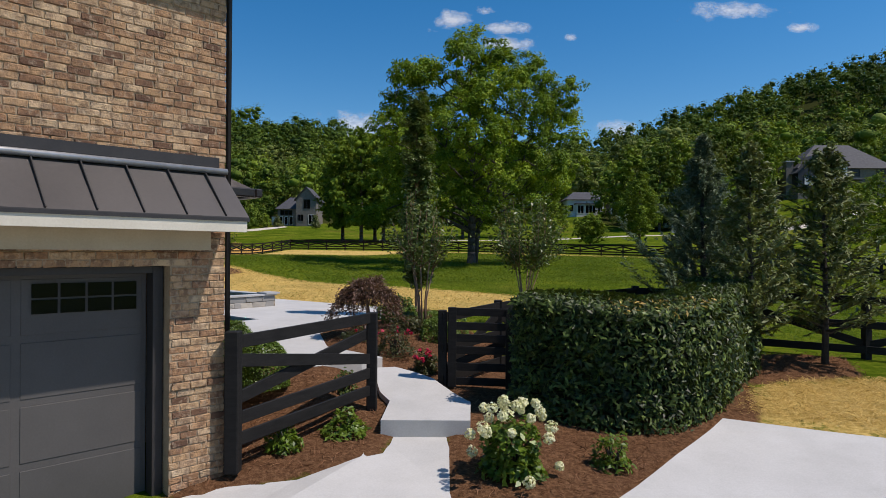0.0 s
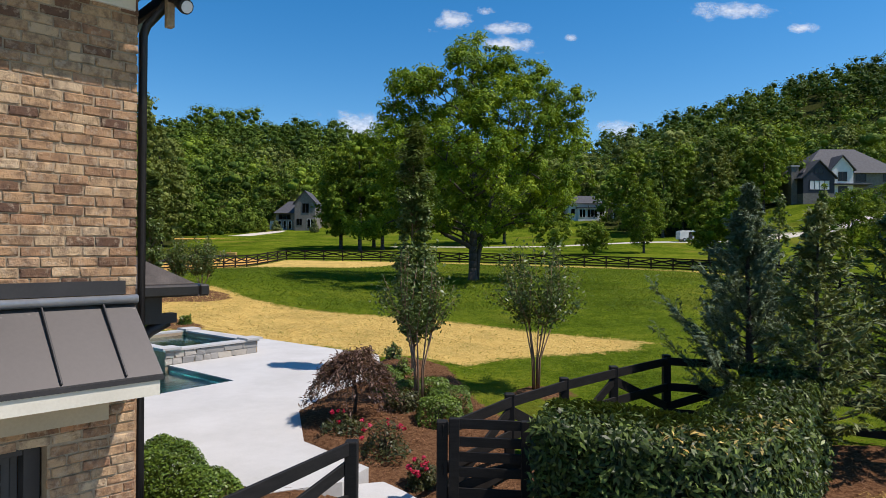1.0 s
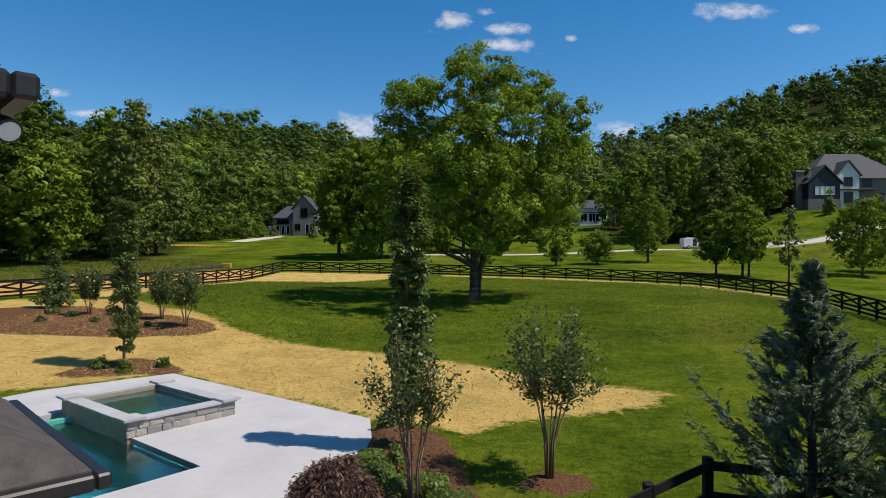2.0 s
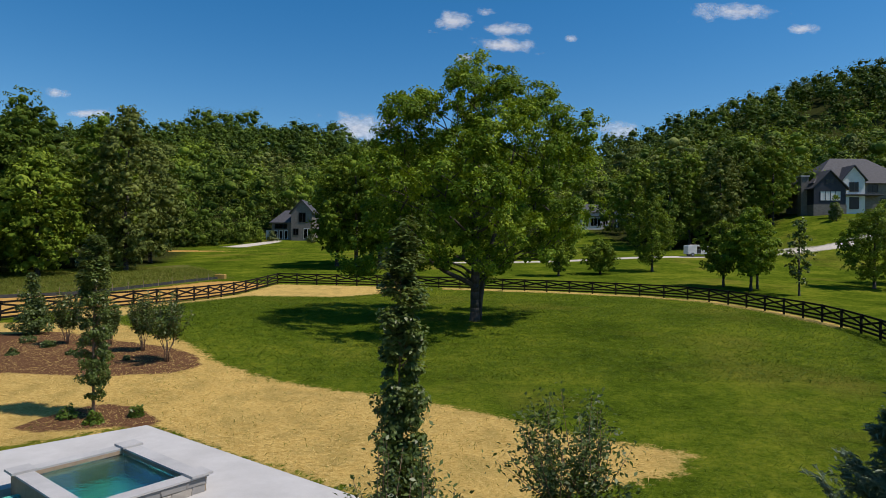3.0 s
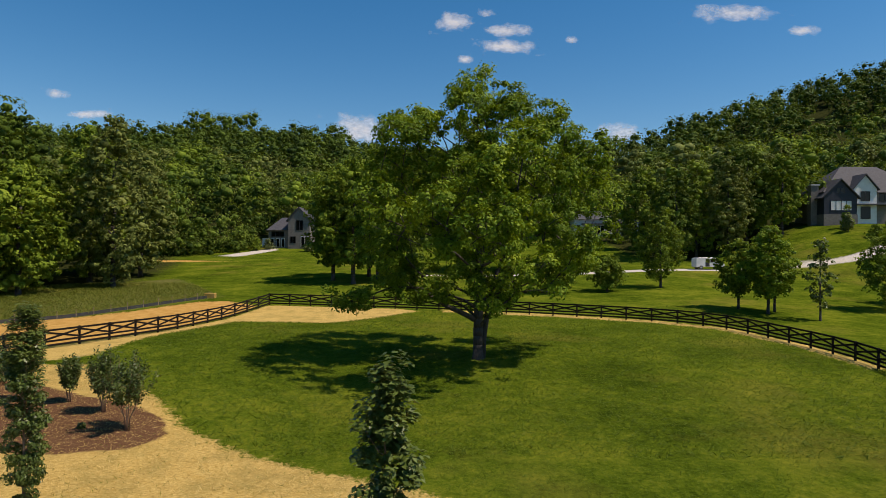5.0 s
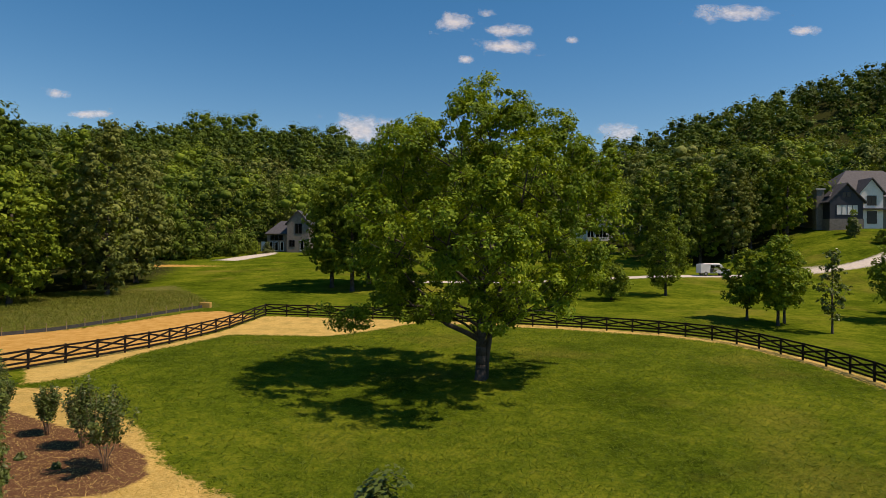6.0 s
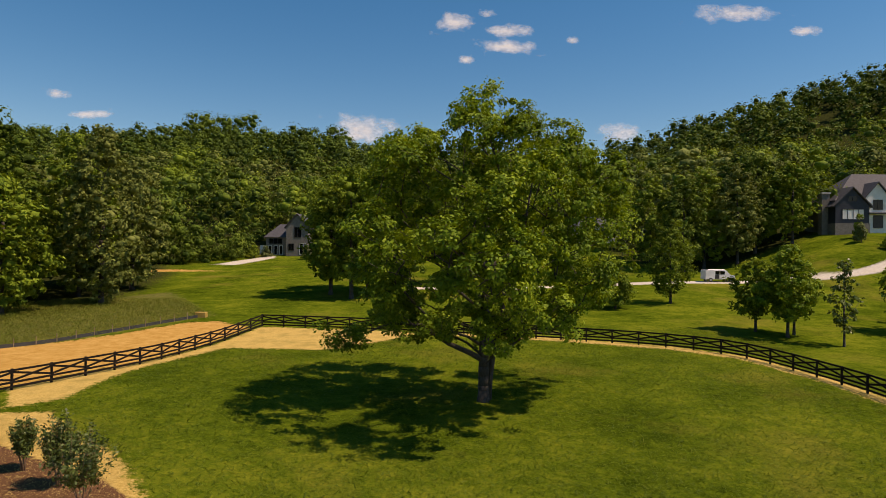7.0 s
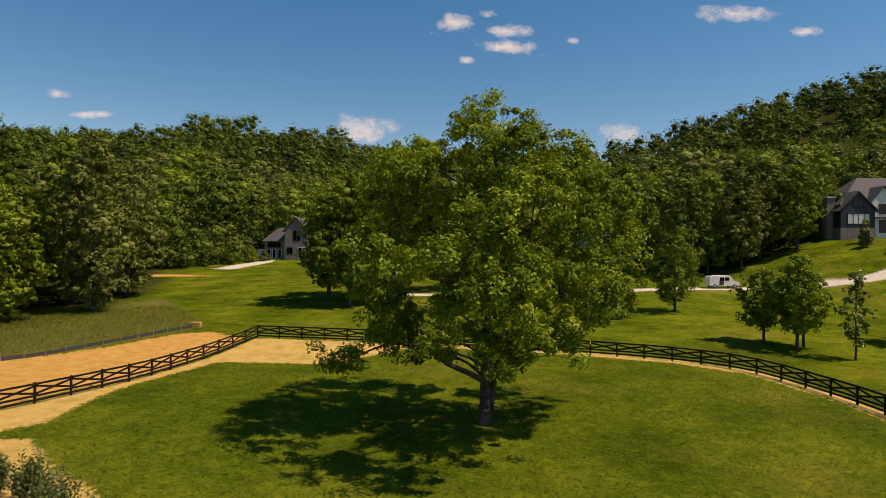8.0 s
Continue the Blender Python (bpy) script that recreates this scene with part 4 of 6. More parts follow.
def grow(name, x, y, tall, spread, foot, shape, leaf, bark, seed, label, clumps=60, per=60, size=0.16, clump_r=0.5, trunk_r=0.12, limbs=12, group="", category="tree", flat=0.7, aspect=0.55, lean=0.0, fill=0.72, limb_rise=0.5, z=None, clear=0.75):
    """A slim tree: tapered trunk, limbs out to its clumps, and a crown of many leaves with gaps."""
    rng = np.random.default_rng(seed)
    z = near(x, y) if z is None else z
    t = thing(name, label, category, group, at=pose(x, y, z))
    bm = bmesh.new()
    crown_h = tall - foot
    pts = [(lean * k * k + 0.009 * tall * math.sin(3 * k + seed), 0.006 * tall * math.sin(4 * k + 2 * seed), -0.15 + (0.93 * tall + 0.15) * k) for k in (0, 0.03, 0.12, 0.3, 0.5, 0.7, 0.85, 1)]
    tube(bm, pts, [trunk_r * f for f in (1.5, 1.15, 1.0, 0.85, 0.62, 0.42, 0.25, 0.08)], 9)
    centres = []
    k = 0
    while len(centres) < clumps and k < clumps * 30:
        k += 1
        u = rng.uniform(0, 1)
        w = float(profile(shape, u))
        if rng.uniform() > w + 0.15:
            continue
        ang = rng.uniform(0, 2 * math.pi)
        lump = 0.86 + 0.16 * math.sin(ang * 3 + seed) + 0.10 * math.sin(ang * 5 + u * 9)
        rad = spread * w * lump * (fill + (1 - fill) * rng.uniform()) * (1 if rng.uniform() < 0.72 else rng.uniform(0.2, 0.9))
        centres.append((rad * math.cos(ang) + lean * u, rad * math.sin(ang), foot + crown_h * u))
    centres = np.array(centres)
    for c in centres[:: max(1, len(centres) // max(1, limbs))]:
        h = max(foot * clear, c[2] - limb_rise * math.hypot(c[0], c[1]) - 0.05 * tall)
        h = min(h, tall * 0.88)
        b = trunk_r * (1 - h / tall) * 0.62 + trunk_r * 0.05
        sx = lean * (h / tall) ** 2
        pts = [(sx, 0, h), (sx + (c[0] - sx) * 0.35, c[1] * 0.35 + 0.04 * tall * 0.2 * math.sin(h * 7), h + (c[2] - h) * 0.22), (sx + (c[0] - sx) * 0.7, c[1] * 0.7, h + (c[2] - h) * 0.6), tuple(c)]
        tube(bm, pts, [b, b * 0.75, b * 0.45, b * 0.12], 6)
    part("trunk", bm, bark, t, "bark-covered trunk and limbs")
    n = len(centres) * per
    which = np.repeat(np.arange(len(centres)), per)
    ball = rng.normal(size=(n, 3))
    ball *= (rng.uniform(0.05, 1, n) ** 0.30 / np.linalg.norm(ball, axis=1))[:, None]
    local = ball * (clump_r * 1.65 * rng.uniform(0.6, 1.25, len(centres)))[which][:, None] * np.array([1, 1, flat])
    pts = centres[which] + local
    pts[:, 2] = np.maximum(pts[:, 2], foot * 0.6)
    leaves("crown", pts, size * rng.uniform(0.6, 1.3, n), leaf, rng, t, aspect, up=0.5, out=ball * 1.7 + (centres[which] - np.array([0, 0, foot + crown_h * 0.4])) / (spread + 0.1) * 0.5)
    return t


def shrub(name, x, y, wide, tall, leaf, seed, label, n=900, size=0.09, category="shrub", group="", square=False, z=None, aspect=0.5, smooth_ball=False):
    """A low bush: twigs and a crown of leaves over a mound; clipped ones keep flatter sides."""
    rng = np.random.default_rng(seed)
    z = near(x, y) if z is None else z
    t = thing(name, label, category, group, at=pose(x, y, z))
    bm = bmesh.new()
    for k in range(9):
        a = 2.4 * k + seed
        r = wide * 0.32 * (0.4 + 0.6 * ((k * 7) % 5) / 4)
        tube(bm, [(0, 0, -0.08), (r * 0.4 * math.cos(a), r * 0.4 * math.sin(a), tall * 0.4), (r * math.cos(a), r * math.sin(a), tall * 0.66)], [0.016, 0.012, 0.005], 5)
    part("twigs", bm, M["bark"], t)
    d = rng.normal(size=(n, 3))
    d /= np.linalg.norm(d, axis=1)[:, None]
    d[:, 2] = np.abs(d[:, 2]) * 1.0
    if square:
        d /= np.max(np.abs(d), 1)[:, None] ** 0.6
    lump = 0.82 + 0.18 * np.sin(d[:, 0] * 5 + seed) * np.sin(d[:, 1] * 5 + 2 * seed) + 0.12 * np.sin(d[:, 2] * 7 + seed)
    r = rng.uniform(0.55, 1.0, n) ** 0.5 * lump if not smooth_ball else rng.uniform(0.8, 1.0, n) ** 0.5 * (0.3 * lump + 0.7)
    pts = d * r[:, None] * np.array([wide / 2, wide / 2, tall * 0.88]) + np.array([0, 0, tall * 0.08])
    leaves("foliage", pts, size * rng.uniform(0.6, 1.3, n), leaf, rng, t, aspect, out=d * 0.9)
    return t


def branches(bm, tips, trunk, trunk_r, twig_r, sides, thinnest=0.0):
    """Limbs that fork from the trunk out to every tip, thickening towards the foot by what they carry."""
    at = [np.array(p, float) for p in trunk]
    up = [k - 1 for k in range(len(at))]
    for p in tips[np.argsort(np.hypot(tips[:, 0], tips[:, 1]) + 0.35 * np.abs(tips[:, 2] - trunk[-1][2] * 0.6))]:
        pos = np.array(at[2:])
        gap = p - pos
        flat = np.hypot(gap[:, 0], gap[:, 1])
        cost = np.linalg.norm(gap, axis=1) + 1.6 * np.maximum(0, 0.45 * flat - gap[:, 2]) + 0.22 * np.hypot(pos[:, 0], pos[:, 1])
        k = int(np.argmin(cost)) + 2
        a, d = at[k], p - at[k]
        steps = max(1, round(float(np.linalg.norm(d)) / 1.1))
        last = k
        for q in range(1, steps + 1):
            f = q / steps
            bow = 0.10 * np.linalg.norm(d) * math.sin(math.pi * f)
            at.append(a + d * f + np.array([0.05 * math.sin(7.0 * len(at)), 0.05 * math.cos(5.0 * len(at)), bow * 0.6]))
            up.append(last)
            last = len(at) - 1
    load = np.zeros(len(at))
    for k in range(len(at) - 1, 0, -1):
        load[k] = max(load[k], twig_r ** 2.3)
        load[up[k]] += load[k]
    r = load ** (1 / 2.3)
    r = twig_r + (r - twig_r) * (trunk_r - twig_r) / (r[1] - twig_r)
    for k in range(1, len(at)):
        j = up[k]
        if r[k] >= thinnest:
            tube(bm, [tuple(at[j]), tuple(at[k])], [min(r[j], r[k] * 1.35), r[k]], sides if r[k] > 0.05 else 4)


def broadleaf(name, x, y, tall, outline, leaf, seed, label, lumps, lump_r, tips, per, size, spray, trunk_r, group="", heart=0.0, lean=(0, 0), twig_r=0.02, squash=0.72, limbs_to="tips", thinnest=0.0):
    """A broad-leaved tree: forking limbs, and a crown of lumps, each lump of sprays, each spray of single leaves.
    outline gives the crown's half-width by height above the foot."""
    rng = np.random.default_rng(seed)
    t = thing(name, label, "tree", group, at=pose(x, y, near(x, y)))
    hs, ws = np.array(outline, float).T
    phase = rng.uniform(0, 6.28, 4)
    centres = []
    golden = rng.uniform(0, 6)
    area = np.cumsum(np.interp(np.linspace(hs[0], hs[-1], 200), hs, ws) + 0.8)
    for k in range(lumps):
        deep = k % 4 == 3
        u = np.interp((k + rng.uniform(0, 1)) / lumps, area / area[-1], np.linspace(0, 1, 200))
        h = hs[0] + (hs[-1] - hs[0]) * u
        ang = golden + k * 2.39996 + rng.normal(0, 0.3)
        w = np.interp(h, hs, ws) * (1 + 0.13 * math.sin(2 * ang + phase[0]) + 0.10 * math.sin(3 * ang + 5 * u + phase[1]))
        rad = max(0.0, w - lump_r * 0.75) * (rng.uniform(0.25, 0.65) if deep else rng.uniform(0.86, 1.04))
        centres.append((rad * math.cos(ang) + lean[0] * h, 0.9 * rad * math.sin(ang) + lean[1] * h, h - lump_r * 0.35 * u))
    centres = np.array(centres)
    size_of = lump_r * rng.uniform(0.7, 1.25, lumps)
    which = np.repeat(np.arange(lumps), tips)
    d = rng.normal(size=(len(which), 3))
    d[:, 2] += 0.25
    d *= (rng.uniform(0.25, 1, len(d)) ** 0.45 / np.linalg.norm(d, axis=1))[:, None]
    tip = centres[which] + d * size_of[which][:, None] * np.array([1, 1, squash])
    tip[:, 2] = np.maximum(tip[:, 2], hs[0] * 0.85)
    bm = bmesh.new()
    sway = rng.uniform(-0.02, 0.02, 2)
    trunk = [(sway[0] * h * math.sin(h) + lean[0] * h, sway[1] * h * math.cos(h) + lean[1] * h, h) for h in (-0.25, *np.arange(0.4, tall * 0.72, 0.6))]
    branches(bm, tip if limbs_to == "tips" else centres, trunk, trunk_r, twig_r, 8, thinnest)
    tube(bm, [(0, 0, -0.3), (0, 0, 0.1), (lean[0] * 0.5, lean[1] * 0.5, 0.7)], [trunk_r * 1.6, trunk_r * 1.25, trunk_r], 9)
    part("trunk", bm, M["bark"], t, "bark-covered trunk and forking limbs")
    n = len(tip) * per
    of = np.repeat(np.arange(len(tip)), per)
    b = rng.normal(size=(n, 3))
    b *= (rng.uniform(0.1, 1, n) ** 0.5 / np.linalg.norm(b, axis=1))[:, None]
    pts = tip[of] + b * (spray * rng.uniform(0.5, 1.35, len(tip)))[of][:, None] * np.array([1, 1, 0.75])
    away = (pts - centres[which][of]) / size_of[which][of][:, None]
    shade = rng.uniform(0.25, 0.75, lumps)
    inner = np.column_stack([centres, size_of * heart, shade]) if heart else None
    leaves("crown", pts, size * rng.uniform(0.6, 1.35, n), leaf, rng, t, 0.58, up=0.3, out=away * 1.5 + b * 0.6, tone=np.clip(shade[which][of] + rng.normal(0, 0.12, len(tip))[of], 0, 1), hearts=inner)
    return t


def crown_line(tall, spread, foot, shape):
    """Half-widths by height for the usual crown shapes."""
    rows = {"round": ((0, 0.45), (0.12, 0.8), (0.35, 1.0), (0.6, 0.95), (0.8, 0.74), (0.93, 0.42), (1, 0.12)),
            "oval": ((0, 0.35), (0.15, 0.8), (0.35, 1.0), (0.55, 0.9), (0.78, 0.6), (0.92, 0.32), (1, 0.08))}[shape]
    return [(foot + (tall - foot) * u, spread * w) for u, w in rows]


broadleaf("shade_tree", 2.4, 52.4, 19.3, [(4.4, 3.6), (5.2, 7.0), (6.6, 9.0), (8.5, 10.2), (11, 10.2), (13, 9.5), (15, 8.7), (17.0, 6.3), (18.4, 3.9), (19.3, 1.0)], M["oak_leaf"], 5,
          "large spreading shade tree with bright green leaves in the field", lumps=104, lump_r=1.70, tips=15, per=80, size=0.225, spray=0.58, trunk_r=0.33, twig_r=0.015, lean=(0.012, 0.03), squash=0.78)
shade = bpy.data.objects["shade_tree"]
bm = bmesh.new()
limb = [(0.0, 0.0, 2.6), (-0.9, -0.2, 3.1), (-2.2, -0.5, 3.7), (-3.9, -0.8, 4.9), (-5.8, -1.0, 5.0), (-7.6, -1.2, 4.3), (-9.2, -1.3, 3.9)]
tube(bm, limb, [0.2, 0.17, 0.15, 0.11, 0.07, 0.04, 0.015], 8)
part("low_limb", bm, M["bark"], shade, "long drooping lower limb")
bm = bmesh.new()
tube(bm, [(0.30, 0.4, -0.2), (0.42, 0.45, 1.5), (0.8, 0.6, 4.0), (1.7, 1.0, 7.0), (2.6, 1.2, 10.5), (3.2, 1.4, 14)], [0.25, 0.21, 0.18, 0.14, 0.10, 0.04], 9)
part("second_stem", bm, M["bark"], shade, "second leaning stem")
rng = np.random.default_rng(55)
knots = np.array([np.array(limb[k]) + rng.normal(0, 0.5, 3) * np.array([1, 1, 0.7]) for k in rng.integers(3, 7, 34)] + [(0.7 + rng.normal(0, 0.5), 0.7 + rng.normal(0, 0.5), rng.uniform(3.0, 5.5)) for _ in range(9)])
ball = rng.normal(size=(len(knots) * 80, 3))
ball *= (rng.uniform(0.05, 1, len(ball)) ** 0.42 / np.linalg.norm(ball, axis=1))[:, None]
leaves("limb_foliage", np.repeat(knots, 80, 0) + ball * np.array([0.7, 0.7, 0.45]), 0.24 * rng.uniform(0.6, 1.3, len(ball)), M["oak_leaf"], rng, shade, 0.55, out=ball * 1.2)


def shoots(name, x, y, tall, spread, bare, leaf, seed, label, stems=7, forks=4, per=60, size=0.1, group=""):
    """A vase of slim stems, bare below, each forking into leafy upswept shoots."""
    rng = np.random.default_rng(seed)
    t = thing(name, label, "tree", group, at=pose(x, y, near(x, y)))
    spots, ways = [], []
    for s in range(stems):
        bm = bmesh.new()
        a = 2 * math.pi * s / stems + rng.normal(0, 0.25)
        d = np.array([math.cos(a), math.sin(a), 0])
        knee = d * (0.10 + 0.22 * spread * rng.uniform(0.5, 1.2)) + np.array([0, 0, tall * bare * rng.uniform(0.85, 1.15)])
        tube(bm, [tuple(d * 0.07 + np.array([0, 0, -0.1])), tuple(d * 0.10 + np.array([0, 0, tall * bare * 0.5])), tuple(knee)], [0.024, 0.019, 0.015], 6)
        for _ in range(forks):
            b = a + rng.normal(0, 0.75)
            e = np.array([math.cos(b), math.sin(b), 0])
            reach = spread * rng.uniform(0.25, 1.05)
            high = tall * (1.02 - 0.30 * (reach / spread) ** 2) * rng.uniform(0.82, 1.0)
            end = np.array([e[0] * reach, e[1] * reach, max(high, knee[2] + 0.2)])
            bend = (knee + end) / 2 + np.array([0, 0, -0.02]) + e * 0.08 * spread
            tube(bm, [tuple(knee), tuple(bend), tuple(end)], [0.011, 0.007, 0.003], 5)
            f = rng.uniform(0.05, 1.06, per)[:, None]
            line = knee * (1 - f) ** 2 + 2 * bend * f * (1 - f) + end * f ** 2
            spots.append(line + rng.normal(0, 1, (per, 3)) * (0.035 + 0.055 * spread))
            ways.append(rng.normal(0, 0.7, (per, 3)) + e * 0.5 + np.array([0, 0, 0.35]))
        part("stem", bm, M["smooth_bark"], t)
    spots = np.concatenate(spots)
    leaves("crown", spots, size * rng.uniform(0.6, 1.3, len(spots)), leaf, rng, t, 0.5, up=0.4, along=np.concatenate(ways))
    return t


grow("columnar_tree", -0.78, 18.7, 6.62, 0.42, 0.9, "column", M["column_leaf"], M["smooth_bark"], 3, "slim columnar tree with dense green leaves", clumps=210, per=75, size=0.11, clump_r=0.13, trunk_r=0.055, limbs=30, group="columnar trees")
grow("columnar_tree", -12.35, 28.2, 6.5, 0.46, 0.7, "column", M["column_leaf"], M["smooth_bark"], 4, "slim columnar tree in a mulched bed", clumps=200, per=70, size=0.11, clump_r=0.14, trunk_r=0.055, limbs=30, group="columnar trees")
shoots("crape_myrtle", -0.5, 15.2, 3.55, 0.95, 0.46, M["crape_leaf"], 6, "upright multi-stemmed crape myrtle with thin foliage", stems=7, forks=4, per=65, size=0.095, group="crape myrtles")
shoots("crape_myrtle", 2.3, 17.3, 3.75, 1.25, 0.42, M["crape_leaf"], 7, "multi-stemmed crape myrtle in a mulch ring", stems=8, forks=5, per=95, size=0.105, group="crape myrtles")


def conifer(name, x, y, tall, spread, leaf, seed, label, branches=90, twigs=11, blades=16, size=0.13, foot=0.2, upsweep=0.5, group="", trunk_r=0.07, taper=0.9, ragged=0.55):
    """A needle tree: a straight trunk, tapering branches, and feathery twigs of needles along them."""
    rng = np.random.default_rng(seed)
    t = thing(name, label, "tree", group, at=pose(x, y, near(x, y)))
    bm = bmesh.new()
    tube(bm, [(0, 0, -0.15), (0.02, 0.01, tall * 0.3), (-0.02, 0.02, tall * 0.65), (0, 0, tall)], [trunk_r * 1.2, trunk_r * 0.85, trunk_r * 0.45, 0.008], 8)
    spots, ways = [], []
    for k in range(branches):
        h = foot + (tall - foot) * (k + rng.uniform(0, 1)) / branches * 0.98
        u = (h - foot) / (tall - foot)
        length = spread * (1.03 - u) ** taper * rng.uniform(ragged, 1.15) * min(1, 0.55 + u * 5)
        a = k * 2.39996 + rng.normal(0, 0.25)
        d = np.array([math.cos(a), math.sin(a), 0])
        start = np.array([0, 0, h])
        bend = [start + d * length * f + np.array([0, 0, upsweep * length * (f * 0.35 + 0.65 * f * f)]) for f in (0, 0.35, 0.7, 1.0)]
        tube(bm, [tuple(p) for p in bend], [0.022 * (1.1 - u), 0.016 * (1.1 - u), 0.010 * (1.1 - u), 0.003], 5)
        for f in np.linspace(0.22, 1.0, twigs):
            base = start + d * length * f + np.array([0, 0, upsweep * length * (f * 0.35 + 0.65 * f * f)])
            way = d * 0.9 + np.array([0, 0, upsweep * 1.2]) + rng.normal(0, 0.45, 3)
            way /= np.linalg.norm(way)
            reach = 0.13 + 0.27 * min(1, length) * rng.uniform(0.5, 1)
            g = rng.uniform(0, 1, blades)
            spots.append(base + way * (g * reach)[:, None] + rng.normal(0, 0.016, (blades, 3)))
            ways.append(way + rng.normal(0, 0.35, (blades, 3)))
    part("trunk", bm, M["bark"], t, "bark-covered trunk and branches")
    spots, ways = np.concatenate(spots), np.concatenate(ways)
    leaves("crown", spots, size * rng.uniform(0.6, 1.3, len(spots)), leaf, rng, t, 0.2, up=0.7, along=ways)
    return t


conifer("juniper", 5.8, 13.8, 4.8, 2.35, M["needle"], 8, "broad blue-green juniper behind the fence", branches=105, twigs=25, blades=18, size=0.125, upsweep=0.75, trunk_r=0.09, taper=1.55, ragged=0.45)
conifer("young_pine", 5.72, 11.5, 4.3, 1.05, M["pine_needle"], 9, "young feathery pine in a mulched bed", branches=64, twigs=9, blades=14, size=0.17, foot=0.7, upsweep=0.5, group="young pines")
conifer("young_pine", 7.6, 12.3, 4.3, 1.45, M["pine_needle"], 10, "young feathery pine in a mulched bed", branches=84, twigs=10, blades=14, size=0.17, foot=0.6, upsweep=0.5, group="young pines")

# Laurel hedge bent round the corner of the drive.
hedge = thing("laurel_hedge", "clipped laurel hedge with glossy dark leaves", "hedge")
rng = np.random.default_rng(12)
path = curve_points([(1.25, 9.75), (2.1, 9.35), (3.15, 9.2), (4.3, 10.3), (5.45, 11.85)], 0.02)
n = 42000
k = rng.integers(0, len(path) - 1, n)
centre = np.array([(path[i].x, path[i].y) for i in k])
ahead = np.array([(path[min(i + 3, len(path) - 1)] - path[max(i - 3, 0)]).normalized()[:2] for i in k])
across = rng.uniform(-1, 1, n)
height = rng.uniform(0, 1, n)
push = rng.uniform(size=n)
across = np.where(push < 0.62, np.sign(across) * (1 - np.abs(rng.normal(0, 0.12, n))), across)
height = np.where(push > 0.68, 1 - np.abs(rng.normal(0, 0.05, n)), height)
wide = 0.56 * (0.92 + 0.08 * np.sin(k * 0.05) + 0.06 * np.sin(height * 9 + k * 0.02))
side = np.stack([-ahead[:, 1], ahead[:, 0]], 1)
spot = centre + side * (across * wide)[:, None] + rng.normal(0, 0.03, (n, 2))
pts = np.column_stack([spot, rise(spot[:, 0], spot[:, 1]) + 0.05 + height * (1.68 + 0.05 * np.sin(k * 0.03) + 0.1 * smooth(300, 500, k))])
leaves("foliage", pts, rng.uniform(0.08, 0.145, n), M["laurel_leaf"], rng, hedge, 0.34, out=np.column_stack([side * across[:, None] * 1.6, np.zeros(n)]), along=np.column_stack([rng.normal(0, 0.6, (n, 2)) + side * across[:, None] * 0.5, np.abs(rng.normal(0.7, 0.5, n))]))
dry = (height > 0.93) & (np.abs(centre[:, 0] - 3.2) < 0.75) & (across < 0.2) & (rng.uniform(size=n) < 0.07)
leaves("dry_leaves", pts[dry] + np.array([0, 0, 0.03]), rng.uniform(0.08, 0.13, dry.sum()), M["straw_strand"], rng, hedge, 0.34)
# Dark boxes added along the hedge stand in for its inner shade.
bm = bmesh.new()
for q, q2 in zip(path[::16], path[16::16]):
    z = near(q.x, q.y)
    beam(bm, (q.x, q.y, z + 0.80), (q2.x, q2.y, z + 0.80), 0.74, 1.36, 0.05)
part("inner_growth", bm, M["hedge_shade"], hedge, "near-black core with the hedge's inner shade in its colour")
bm = bmesh.new()
for q in path[::12]:
    z = near(q.x, q.y)
    tube(bm, [(q.x, q.y, z - 0.1), (q.x + 0.05, q.y, z + 0.7), (q.x, q.y + 0.06, z + 1.5)], [0.03, 0.02, 0.008], 5)
part("stem", bm, M["bark"], hedge)

